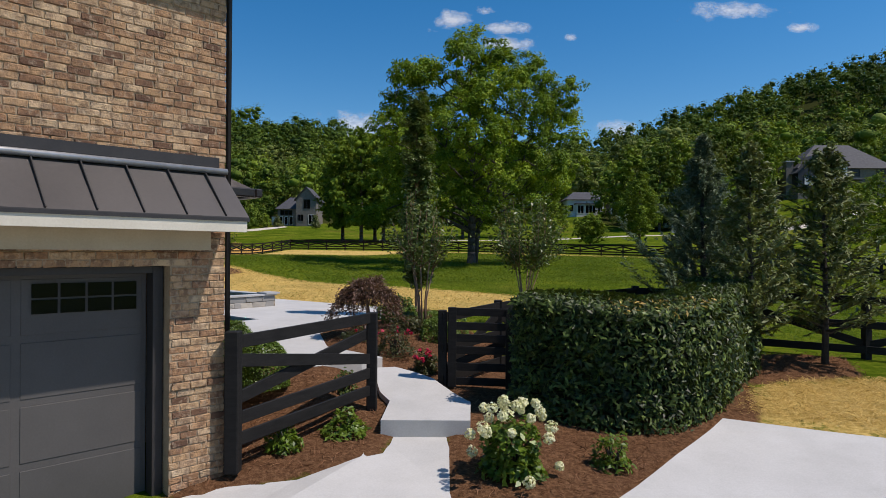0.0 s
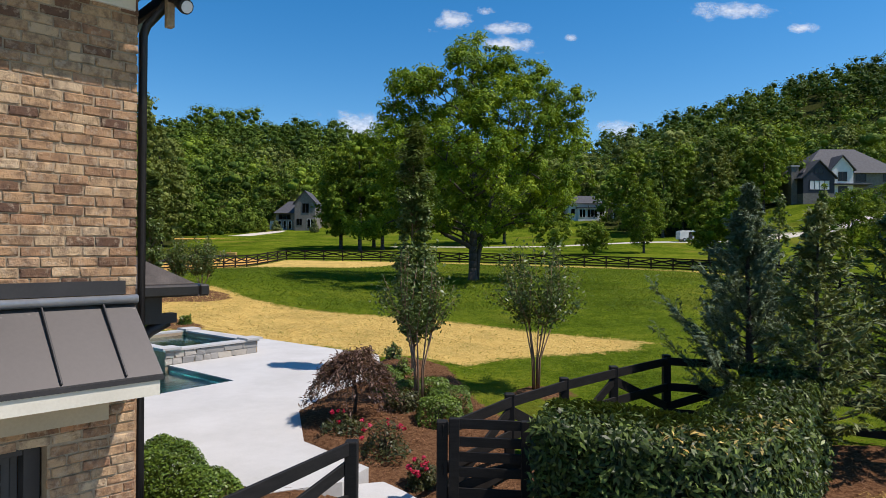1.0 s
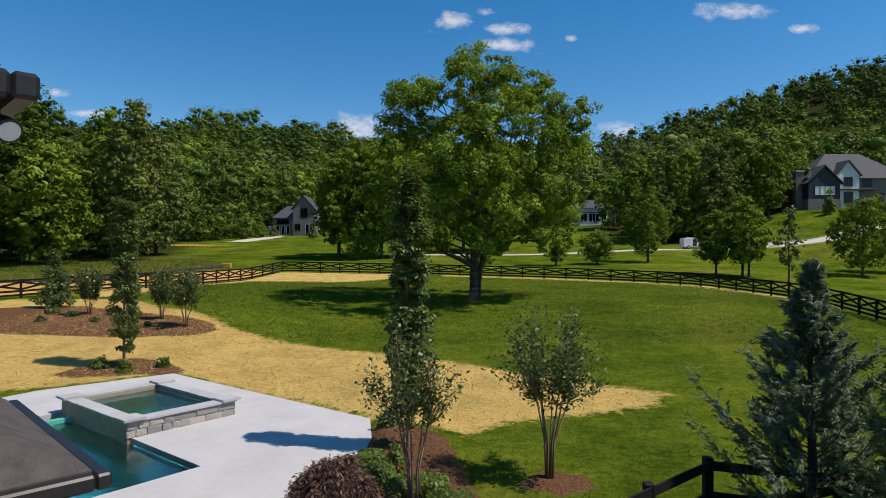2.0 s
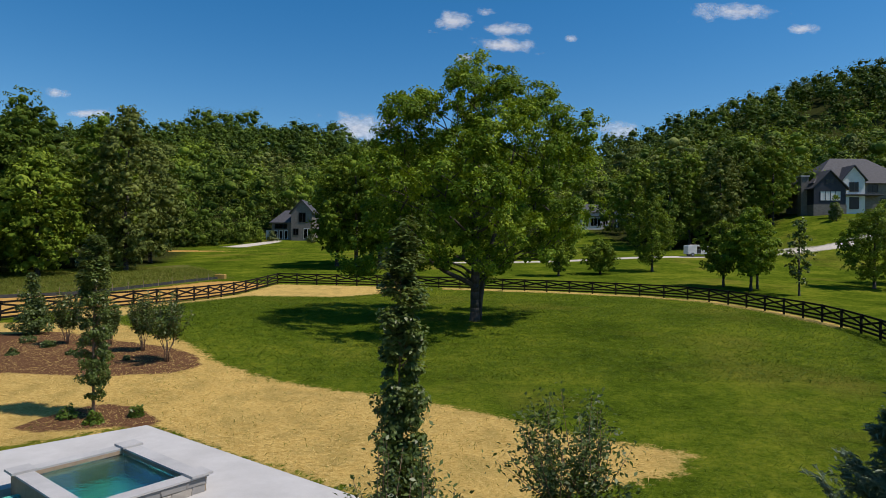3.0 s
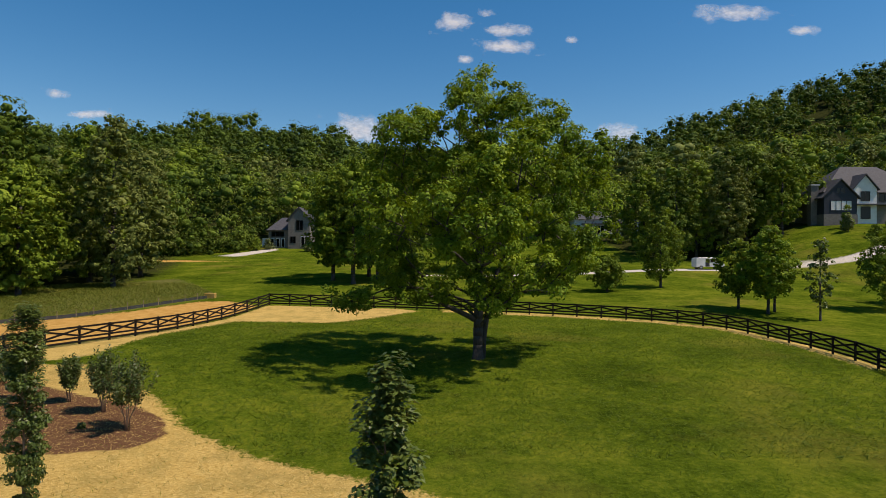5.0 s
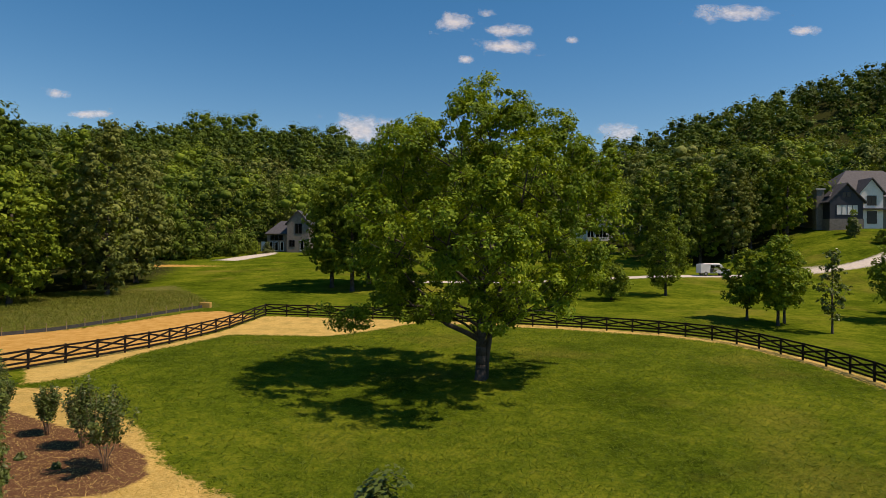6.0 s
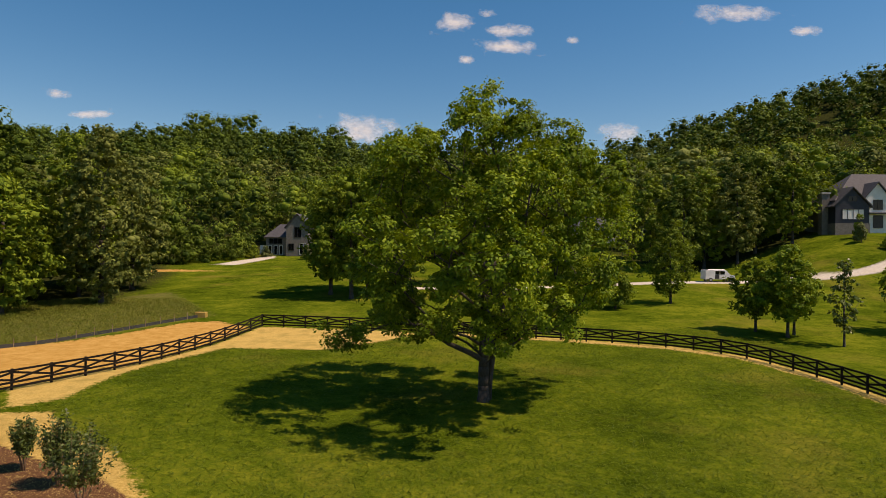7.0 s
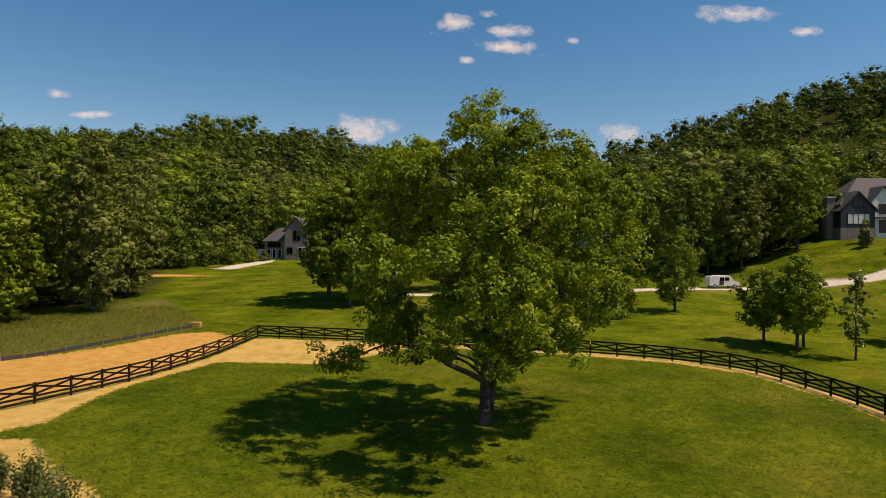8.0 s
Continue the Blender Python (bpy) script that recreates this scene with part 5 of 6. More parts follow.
# ---- woods and distance ----


def wood(name, spots, label, leaf, seed, knobs, per, size, tall=(14, 22), slim=(0.28, 0.42)):
    """Many crowns massed together, too many to count: each a heap of leafy knobs round a dense heart, with a tone of its own."""
    rng = np.random.default_rng(seed)
    pts, outs, sizes, tones, hearts = [], [], [], [], []
    for x, y in spots:
        h = rng.uniform(*tall)
        r = h * rng.uniform(*slim)
        z = near(x, y)
        u = np.concatenate([[1.0], rng.uniform(-0.05, 0.2, 2), rng.uniform(0.2, 0.97, knobs - 3)])
        ang = rng.uniform(0, 6.28) + np.arange(knobs) * 2.39996
        w = np.sqrt(np.maximum(0.02, 1 - (1.5 * u - 0.55) ** 2)) * rng.uniform(0.42, 0.74, knobs)
        c = np.column_stack([x + r * w * np.cos(ang), y + r * w * np.sin(ang), z + h * (0.10 + 0.76 * u)])
        k = r * rng.uniform(0.40, 0.62, knobs)
        tone = rng.uniform(0.1, 0.9) + rng.normal(0, 0.08, knobs)
        ball = rng.normal(size=(knobs * per, 3))
        ball[:, 2] += 0.35
        ball /= np.linalg.norm(ball, axis=1)[:, None]
        pts.append(np.repeat(c, per, 0) + ball * (np.repeat(k, per) * rng.uniform(0.5, 1.12, knobs * per) ** 0.8)[:, None] * np.array([1, 1, 0.88]))
        away = (np.repeat(c, per, 0) - np.array([x, y, z + h * 0.45])) / r
        outs.append(ball * 2.2 + away * 1.2)
        sizes.append(size * rng.uniform(0.6, 1.3, knobs * per))
        tones.append(np.repeat(tone, per))
        hearts.append(np.column_stack([c, k * 0.45, 0.3 + 0.4 * tone]))
    ob = leaves(name, np.concatenate(pts), np.concatenate(sizes), leaf, rng, None, 0.7, up=0.2, out=np.concatenate(outs), tone=np.clip(np.concatenate(tones), 0, 1), hearts=np.concatenate(hearts))
    return tagged(ob, label, "woods", kind="stuff")


def scatter(seed, n, x0, x1, y0, y1, gap, keep):
    rng = np.random.default_rng(seed)
    out = []
    for _ in range(n * 20):
        x, y = rng.uniform(x0, x1), rng.uniform(y0, y1)
        if keep(x, y) and all((x - a) ** 2 + (y - b) ** 2 > gap * gap for a, b in out[-400:]):
            out.append((x, y))
            if len(out) >= n:
                break
    return out


def wooded(x, y):
    """Where the massed woods stand."""
    if abs(x) > 0.9 * y + 40 or 30 < x < 66 and y < 212 and not (46 < x and 152 < y < 185):
        return False
    if y > 192:
        return True
    return x < -52 - 0.30 * (y - 108) and y > 108 or 48 < x < 84 and y > 152 or x > 112 and y > 158


near_wood = scatter(21, 380, -230, 230, 108, 310, 8.0, wooded)
far_wood = scatter(23, 780, -420, 440, 310, 590, 8.5, lambda x, y: abs(x) < 0.8 * y + 20 and (y < 460 or x < 60))
for k, (tone, words) in enumerate((("wood_leaf", "bright green"), ("wood_leaf_dark", "dark green"), ("wood_leaf_grey", "grey-green"))):
    wood("woodland", near_wood[k::3], words + " summer woodland behind the houses", M[tone], 22 + k, 14, 44, 0.92, (13, 25), (0.28, 0.40))
    wood("woodland", far_wood[k::3], words + " wooded hillside closing the valley", M[("hill_leaf", "hill_leaf", "wood_leaf_dark")[k]], 32 + k, 9, 22, 1.6, (12, 21), (0.34, 0.48))
wood("woodland", scatter(25, 12, -196, -152, 480, 525, 7, lambda x, y: True), "taller dark trees on the ridge", M["wood_leaf_dark"], 26, 14, 40, 1.3, (31, 37), (0.26, 0.34))
wood("undergrowth", scatter(27, 90, -74, 46, 163, 206, 2.6, lambda x, y: (x < -53 and abs(y - 168 - 0.9 * (x + 66)) < 7) or (-30 < x < 28 and abs(y - 191) < 4) or (26 < x < 46 and y > 202)), "low scrub along the edge of the woods", M["wood_leaf_dark"], 28, 8, 44, 0.55, (4, 11), (0.34, 0.5))

# ---- single trees round the field ----
LEFT_WOOD = "tall broadleaf tree at the edge of the woods"
for k, (x, y, h, r) in enumerate(((-53, 87, 17, 6.0), (-59, 92, 23, 7.5), (-46.8, 97.5, 25, 5.6), (-55, 106, 25, 7.5), (-64, 100, 27, 8.0), (-52, 116, 22, 6.5), (-66, 86, 22, 7.5), (-74, 96, 27, 8.0), (-60, 122, 25, 7.5), (-62, 76, 19, 7.0), (-72, 112, 28, 8.0))):
    broadleaf("woodland_tree", x, y, h, crown_line(h, r, 1.4, "round"), M[("wood_leaf", "wood_leaf_dark", "wood_leaf_grey")[k % 3]], 40 + k, LEFT_WOOD, lumps=62, lump_r=r * 0.30, tips=10, per=15, size=0.54, spray=r * 0.10, trunk_r=0.35, group="woodland edge", heart=0.42, limbs_to="lumps", thinnest=0.03)
for k, (x, y, h, r) in enumerate(((-14, 106, 20, 6.4), (-10.5, 109, 19, 5.6), (-18, 111, 18, 5.6), (-7, 114, 22, 6.6), (-13, 118, 21, 6.5), (4, 127, 22, 7.0), (13, 134, 22, 7.0))):
    broadleaf("field_tree", x, y, h, crown_line(h, r, 3.0, "round"), M[("wood_leaf", "wood_leaf_dark")[k % 2]], 60 + k, "tall broadleaf tree in a clump beyond the fence", lumps=58, lump_r=r * 0.30, tips=10, per=15, size=0.50, spray=r * 0.10, trunk_r=0.32, group="tree clump", heart=0.40, limbs_to="lumps", thinnest=0.03)
for k, (x, y, h, r) in enumerate(((50, 143, 20, 5.5), (56, 147, 22, 6.0), (62, 144.5, 21, 5.8), (68, 149, 23, 6.2), (75, 147, 18, 5.5), (58, 158, 24, 6.5), (70, 160, 24, 6.5), (46, 152, 21, 6.0), (80, 157, 20, 6.0))):
    broadleaf("woodland_tree", x, y, h, crown_line(h, r, 2.4, "round"), M[("wood_leaf_dark", "wood_leaf", "wood_leaf_grey")[k % 3]], 80 + k, LEFT_WOOD, lumps=50, lump_r=r * 0.30, tips=9, per=14, size=0.55, spray=r * 0.10, trunk_r=0.3, group="woodland edge", heart=0.45, limbs_to="lumps", thinnest=0.03)
for k, (x, y, h, r, f, shape, tone, words) in enumerate((
        (32.8, 103.3, 12.3, 4.4, 1.5, "oval", "wood_leaf", "neat oval lawn tree casting a dark shadow"), (23.2, 97.5, 5.2, 3.1, 0.8, "round", "wood_leaf", "low round lawn tree"), (16.4, 94, 9.0, 3.2, 1.0, "oval", "wood_leaf", "lawn tree with a loose oval crown"),
        (33.6, 80.3, 7.6, 3.0, 1.8, "round", "wood_leaf", "small lawn tree with a round crown"), (35.4, 77.3, 9.6, 3.5, 2.0, "oval", "oak_leaf", "yellow-green lawn tree with a full crown"), (36.8, 78.6, 8.2, 2.8, 2.0, "oval", "wood_leaf", "lawn tree with a full crown"),
        (38.6, 73.2, 8.6, 1.7, 1.6, "oval", "column_leaf", "slender young lawn tree with thin foliage"), (51.2, 79.6, 9.8, 4.0, 1.5, "round", "wood_leaf", "broad lawn tree with a full crown"), (59, 84, 10.5, 4.2, 1.5, "round", "wood_leaf", "broad lawn tree with a full crown"))):
    broadleaf("lawn_tree", x, y, h, crown_line(h, r, f, "oval" if shape == "oval" else "round"), M[tone], 100 + k, words, lumps=int(9 * r) + 4, lump_r=0.36 * r ** 0.9, tips=9, per=26 if r > 2 else 9, size=0.30, spray=0.17 * r ** 0.8, trunk_r=0.05 + 0.03 * r, group="lawn trees", heart=0.2 if r > 2 else 0.0, limbs_to="lumps", thinnest=0.012)
for k, (x, y, h, r) in enumerate(((84.5, 139.5, 5.0, 1.5), (82.5, 136, 3.6, 1.3), (88, 131, 4.2, 0.9), (91.5, 133, 3.8, 0.8), (84, 130, 2.8, 1.6), (87, 128.5, 2.6, 1.6), (94, 138.5, 3.5, 1.0), (-36, 175, 4.0, 1.5), (-50.5, 177, 3.4, 1.9), (-48, 179.5, 3.0, 1.4))):
    grow("garden_tree", x, y, h, r, 0.3, "cone" if r > 1.2 else "oval", M["pine_needle"] if k % 2 else M["wood_leaf"], M["bark"], 130 + k, "small dark garden tree near a house", clumps=30, per=40, size=0.4, clump_r=0.4, trunk_r=0.08, limbs=8, group="house planting")

# ---- saplings and beds by the pool ----
for k, (x, y, h, r) in enumerate(((-12.9, 35.2, 3.3, 1.15), (-15.2, 37.6, 2.9, 0.8), (-17.7, 39.2, 2.3, 0.6), (-20.1, 39.3, 2.8, 0.9))):
    shoots("crape_myrtle", x, y, h, r, 0.33, M["crape_leaf"], 150 + k, "young vase-shaped crape myrtle in a mulched bed", stems=6, forks=5, per=85, size=0.145, group="crape myrtles")
grow("holly", -24.2, 42.6, 3.5, 1.3, 0.1, "cone", M["crape_leaf"], M["bark"], 160, "dark broad holly in a mulched bed", clumps=90, per=50, size=0.16, clump_r=0.22, trunk_r=0.08, limbs=10)
grow("holly", -28.0, 41.0, 3.2, 1.2, 0.1, "cone", M["crape_leaf"], M["bark"], 161, "dark broad holly in a mulched bed", clumps=80, per=50, size=0.16, clump_r=0.22, trunk_r=0.08, limbs=10)
for k, (x, y, w, h) in enumerate(((-13.2, 28.0, 0.8, 0.55), (-12.0, 27.5, 0.75, 0.5), (-10.9, 28.3, 0.65, 0.5), (-20.6, 38.5, 0.9, 0.5), (-22.5, 39.8, 1.1, 0.6), (-18.2, 36.5, 0.5, 0.4), (-16.9, 36.3, 0.5, 0.35), (-21, 36.4, 0.6, 0.4), (-14.9, 35.4, 0.4, 0.3))):
    shrub("shrub", x, y, w, h, M["bush_leaf"] if k < 3 else M["crape_leaf"], 170 + k, "small green shrub in brown mulch", n=420, size=0.12, group="bed shrubs")

# ---- entry garden ----
shrub("leafy_bush", -2.0, 7.85, 0.52, 0.5, M["bush_leaf"], 201, "small bright green bush in pine straw", n=520, size=0.085, group="young bushes", aspect=0.45)
shrub("leafy_bush", -1.32, 8.4, 0.66, 0.42, M["bush_leaf"], 202, "small bright green bush in pine straw", n=620, size=0.085, group="young bushes", aspect=0.45)
shrub("leafy_bush", 2.1, 7.65, 0.62, 0.52, M["bush_leaf"], 203, "sparse green bush in pine straw", n=380, size=0.09, group="young bushes", aspect=0.4)
shrub("leafy_bush", -1.5, 9.75, 0.45, 0.5, M["crape_leaf"], 204, "thin dark bush behind the fence", n=160, size=0.09, group="young bushes")
for k, (x, y, w, h) in enumerate(((-3.45, 9.95, 1.15, 1.15), (-2.85, 9.5, 1.05, 0.98), (-3.9, 10.6, 1.0, 1.0))):
    shrub("boxwood", x, y, w, h, M["box_leaf"], 210 + k, "rounded clipped boxwood beside the house", n=9000, size=0.045, group="boxwoods", aspect=0.6, z=0.62, smooth_ball=True)
for k, (x, y, w, h) in enumerate(((-0.05, 14.1, 0.95, 0.62), (0.15, 15.0, 1.0, 0.62), (-0.2, 15.9, 0.8, 0.55), (-0.75, 15.6, 0.7, 0.5), (-1.25, 16.3, 0.75, 0.55), (-1.5, 17.2, 0.7, 0.5))):
    shrub("boxwood", x, y, w, h, M["box_leaf"], 220 + k, "low clipped boxwood in the garden bed", n=3600, size=0.05, group="boxwoods", square=True, aspect=0.6, smooth_ball=True)
shrub("golden_shrub", -0.85, 14.7, 0.9, 0.6, M["rose_leaf"], 230, "loose golden-green shrub under the crape myrtle", n=1500, size=0.07)
shrub("leafy_bush", -1.45, 20.3, 0.6, 0.65, M["crape_leaf"], 231, "dark small bush at the patio edge", n=420, size=0.1, group="young bushes")
shrub("leafy_bush", -0.95, 16.9, 0.6, 0.9, M["bush_leaf"], 232, "bright green bush behind the maple", n=600, size=0.09, group="young bushes")


def rose(x, y, w, h, blooms, seed):
    """A loose rose bush with open red flowers."""
    t = shrub("rose_bush", x, y, w, h, M["rose_leaf"], seed, "loose rose bush with red flowers", n=1300, size=0.06, group="rose bushes")
    rng = np.random.default_rng(seed + 1)
    for _ in range(blooms):
        a, u = rng.uniform(0, 6.28), rng.uniform(0.35, 0.9)
        c = np.array([math.cos(a) * w * 0.46 * u, math.sin(a) * w * 0.46 * u - 0.05, h * (1.0 - 0.5 * u * u)])
        d = rng.normal(size=(16, 3))
        leaves("flower", c + d / np.linalg.norm(d, axis=1)[:, None] * 0.028, np.full(16, 0.045), M["red_petal"], rng, t, 0.8)


rose(-0.95, 12.2, 0.95, 0.66, 8, 240)
rose(-0.3, 11.35, 0.55, 0.5, 12, 242)
rose(-1.75, 13.0, 0.9, 0.5, 6, 244)

maple = thing("weeping_maple", "purple weeping laceleaf maple over the patio edge", "tree", at=pose(-1.7, 13.95, near(-1.7, 13.95)))
rng = np.random.default_rng(250)
bm = bmesh.new()
tube(bm, [(0, 0, -0.1), (0.04, 0, 0.5), (-0.02, 0.03, 0.95), (0, 0, 1.3)], [0.05, 0.042, 0.035, 0.02], 8)
spots, ways = [], []
for k in range(150):
    a, reach = k * 2.39996, 0.88 * math.sqrt((k + 1) / 150) * rng.uniform(0.75, 1.15)
    peak = 1.18 + 0.2 * rng.uniform() - 0.18 * (reach / 0.9) ** 2
    drop = peak - 0.40 * (reach / 0.9) ** 3 - rng.uniform(0.0, 0.45)
    pts = [(0, 0, 0.9), (reach * 0.4 * math.cos(a), reach * 0.4 * math.sin(a), peak), (reach * 0.8 * math.cos(a), reach * 0.8 * math.sin(a), (peak + drop) / 2 + 0.05), (reach * math.cos(a), reach * math.sin(a), drop)]
    tube(bm, pts, [0.014, 0.009, 0.006, 0.003], 4)
    for f in rng.uniform(0.35, 1.05, 60):
        i = min(2, int(f * 3))
        p = np.array(pts[i]) + (np.array(pts[i + 1]) - np.array(pts[i])) * (f * 3 - i)
        spots.append(p + rng.normal(0, 0.045, 3))
        ways.append((0.5 * math.cos(a) + rng.normal(0, 0.4), 0.5 * math.sin(a) + rng.normal(0, 0.4), -0.6 + rng.normal(0, 0.3)))
part("trunk", bm, M["bark"], maple, "thin twisted trunk and branches")
leaves("crown", np.array(spots), rng.uniform(0.05, 0.11, len(spots)), M["maple_leaf"], rng, maple, 0.34, up=0.8, along=np.array(ways))

hyd = shrub("hydrangea", 0.82, 7.2, 0.9, 0.78, M["bush_leaf"], 260, "hydrangea bush with round creamy white flower heads", n=1500, size=0.10, aspect=0.5)
rng = np.random.default_rng(261)
for k in range(24):
    a, u = k * 2.4, math.sqrt((k + 0.5) / 24)
    h = 0.96 - 0.45 * u * u + rng.normal(0, 0.05) - (0.42 if k > 20 else 0)
    c = np.array([math.cos(a) * 0.58 * u, math.sin(a) * 0.46 * u - 0.08, h])
    d = rng.normal(size=(110, 3))
    d /= np.linalg.norm(d, axis=1)[:, None]
    r = rng.uniform(0.05, 0.08)
    leaves("flower", c + d * r * rng.uniform(0.75, 1, (110, 1)), np.full(110, 0.034), M["white_petal"], rng, hyd, 0.85, out=d * 2.5)

# ---- silt fence ----
silt = thing("silt_fence", "low black silt cloth on pale stakes", "fence")
line = curve_points([(-29.2, 87), (-32.3, 80.8), (-35.5, 75.6), (-39.2, 69.6), (-46, 62), (-54, 56)], 1.8)
for a, b in zip(line, line[1:]):
    za, zb = near(a.x, a.y), near(b.x, b.y)
    part("cloth", beam(bmesh.new(), (a.x, a.y, za + 0.16), (b.x, b.y, zb + 0.16), 0.02, 0.36, 0), M["silt"], silt)
    part("stake", box(bmesh.new(), (a.x - 0.03, a.y - 0.05, za - 0.2), (a.x + 0.03, a.y - 0.011, za + 0.8)), M["pale_wood"], silt)
bale = thing("straw_bale", "pale weathered straw bale at the end of the silt cloth", "bale")
part("bale_body", box(bmesh.new(), (-29.7, 86.7, near(-29.2, 87) - 0.1), (-28.4, 87.4, near(-29.2, 87) + 0.62), bevel=0.06), M["straw_strand"], bale)

# ---- far houses ----


def window(parent, x, y, z, w, h, frame_material, cols=2):
    """A window on a wall that faces the field: frame, sill and panes."""
    bm = bmesh.new()
    t = 0.12
    box(bm, (x, y - 0.08, z), (x + w, y + 0.02, z + t))
    box(bm, (x, y - 0.08, z + h - t), (x + w, y + 0.02, z + h))
    for i in range(cols + 1):
        cx = x + (w - t) * i / cols
        box(bm, (cx, y - 0.075, z + t), (cx + t, y + 0.02, z + h - t))
    win = part("window", bm, frame_material, parent)
    for i in range(cols):
        x0 = x + (w - t) * i / cols + t
        part("pane", box(bmesh.new(), (x0, y - 0.03, z + t), (x + (w - t) * (i + 1) / cols, y - 0.01, z + h - t)), M["white_paint"] if cols == 4 else M["glass"], win)


def gable(bm, x0, x1, y0, y1, z0, z1):
    """A gable end or roof prism whose ridge runs along y."""
    v = [bm.verts.new(p) for p in ((x0, y0, z0), (x1, y0, z0), ((x0 + x1) / 2, y0, z1), (x0, y1, z0), (x1, y1, z0), ((x0 + x1) / 2, y1, z1))]
    for f in ((0, 1, 2), (5, 4, 3), (0, 2, 5, 3), (1, 4, 5, 2), (0, 3, 4, 1)):
        bm.faces.new([v[i] for i in f])
    return bm


def pitched(bm, x0, x1, y0, y1, z0, z1, thick=0.25):
    """Two roof slopes with thickness, ridge along y, standing over the gable."""
    xm = (x0 + x1) / 2
    for xa in (x0, x1):
        v = [bm.verts.new(p) for p in ((xa, y0, z0), (xm, y0, z1), (xm, y1, z1), (xa, y1, z0), (xa, y0, z0 + thick), (xm, y0, z1 + thick), (xm, y1, z1 + thick), (xa, y1, z0 + thick))]
        for f in ((0, 1, 2, 3), (7, 6, 5, 4), (0, 4, 5, 1), (3, 2, 6, 7), (0, 3, 7, 4)):
            bm.faces.new([v[i] for i in f])
    return bm


def hip(bm, x0, x1, y0, y1, z0, z1, inset):
    v = [bm.verts.new(p) for p in ((x0, y0, z0), (x1, y0, z0), (x1, y1, z0), (x0, y1, z0), (x0 + inset, (y0 + y1) / 2, z1), (x1 - inset, (y0 + y1) / 2, z1))]
    for f in ((0, 1, 5, 4), (1, 2, 5), (2, 3, 4, 5), (3, 0, 4), (3, 2, 1, 0)):
        bm.faces.new([v[i] for i in f])
    return bm


h = thing("large_house", "large dark blue and pale house with slate hip roof", "house", "far houses")
Z = 16.6
part("wall", box(bmesh.new(), (85.2, 148.5, Z - 3), (108, 160, Z + 6.6)), M["grey_stone_wall"], h, "pale painted stone walls")
part("wing_wall", box(bmesh.new(), (84.3, 147, Z - 3), (91.6, 153, Z + 5.4)), M["navy"], h, "dark blue sided wing")
part("wing_base", box(bmesh.new(), (84.2, 146.9, Z - 3.2), (91.7, 152.9, Z + 1.6)), M["grey_stone_wall"], h, "pale stone base of the wing")
part("wing_gable", gable(bmesh.new(), 84.3, 91.6, 147.0, 154, Z + 5.4, Z + 9.2), M["navy"], h, "dark blue gable")
part("wing_roof", pitched(bmesh.new(), 83.6, 92.3, 146.6, 154, Z + 5.0, Z + 9.3), M["slate"], h)
part("bay_wall", box(bmesh.new(), (91.3, 147.6, Z - 2), (96.4, 153, Z + 7.4)), M["white_paint"], h, "pale painted entrance bay")
part("bay_gable", gable(bmesh.new(), 91.3, 96.4, 147.6, 154, Z + 7.4, Z + 10.4), M["white_paint"], h)
part("bay_roof", pitched(bmesh.new(), 90.8, 96.9, 147.2, 155, Z + 7.0, Z + 10.5), M["slate"], h)
part("roof", hip(bmesh.new(), 84.6, 109, 147.8, 161, Z + 6.6, Z + 13.2, 8), M["slate"], h, "dark slate hip roof")
chimney = part("chimney", box(bmesh.new(), (82.9, 149.5, Z - 3), (84.6, 151, Z + 8.2)), M["grey_stone_wall"], h, "pale stone chimney")
part("chimney_cap", box(bmesh.new(), (82.7, 149.3, Z + 8.2), (84.8, 151.2, Z + 8.5)), M["coping"], chimney)
for x, y, z, w, t, c in ((85.7, 147, 2.4, 4.8, 2.3, 4), (87.0, 147, 6.3, 2.0, 1.3, 2), (92.8, 147.6, 4.6, 2.1, 2.2, 2), (97.6, 148.5, 4.6, 2.4, 1.9, 2), (100.5, 148.5, 1.0, 2.4, 2.2, 2), (104, 148.5, 4.6, 2.2, 1.9, 2)):
    window(h, x, y, Z + z, w, t, M["navy"] if y < 147.5 else M["dark_trim"], c)
part("door", box(bmesh.new(), (92.8, 147.5, Z + 0.6), (95.0, 147.62, Z + 3.4), bevel=0.03), M["dark_trim"], h, "dark double entrance door")
part("porch_roof", box(bmesh.new(), (91.4, 146.7, Z + 3.7), (100.2, 148.4, Z + 4.0), bevel=0.05), M["slate"], h)

h = thing("stone_house", "pale grey stone house with steep gable by the woods", "house", "far houses")
Z = 9.9
part("wall", box(bmesh.new(), (-49.0, 183, Z - 1.5), (-43.2, 192, Z + 5.2)), M["grey_stone_wall"], h, "pale stone front block")
part("roof", hip(bmesh.new(), -49.6, -41.5, 182.3, 193, Z + 5.2, Z + 9.0, 3.2), M["slate"], h, "dark slate hip roof")
part("tower_wall", box(bmesh.new(), (-43.2, 181.5, Z - 1.5), (-37.2, 191, Z + 8.0)), M["grey_stone_wall"], h, "tall pale stone gable block")
part("tower_gable", gable(bmesh.new(), -43.2, -37.2, 181.5, 191, Z + 8.0, Z + 11.4), M["grey_stone_wall"], h)
part("tower_roof", pitched(bmesh.new(), -43.7, -36.7, 181.1, 191.4, Z + 7.6, Z + 11.5), M["slate"], h)
part("side_wall", box(bmesh.new(), (-51.0, 184, Z - 1.5), (-49.0, 190, Z + 3.0)), M["white_paint"], h, "low white side wing")
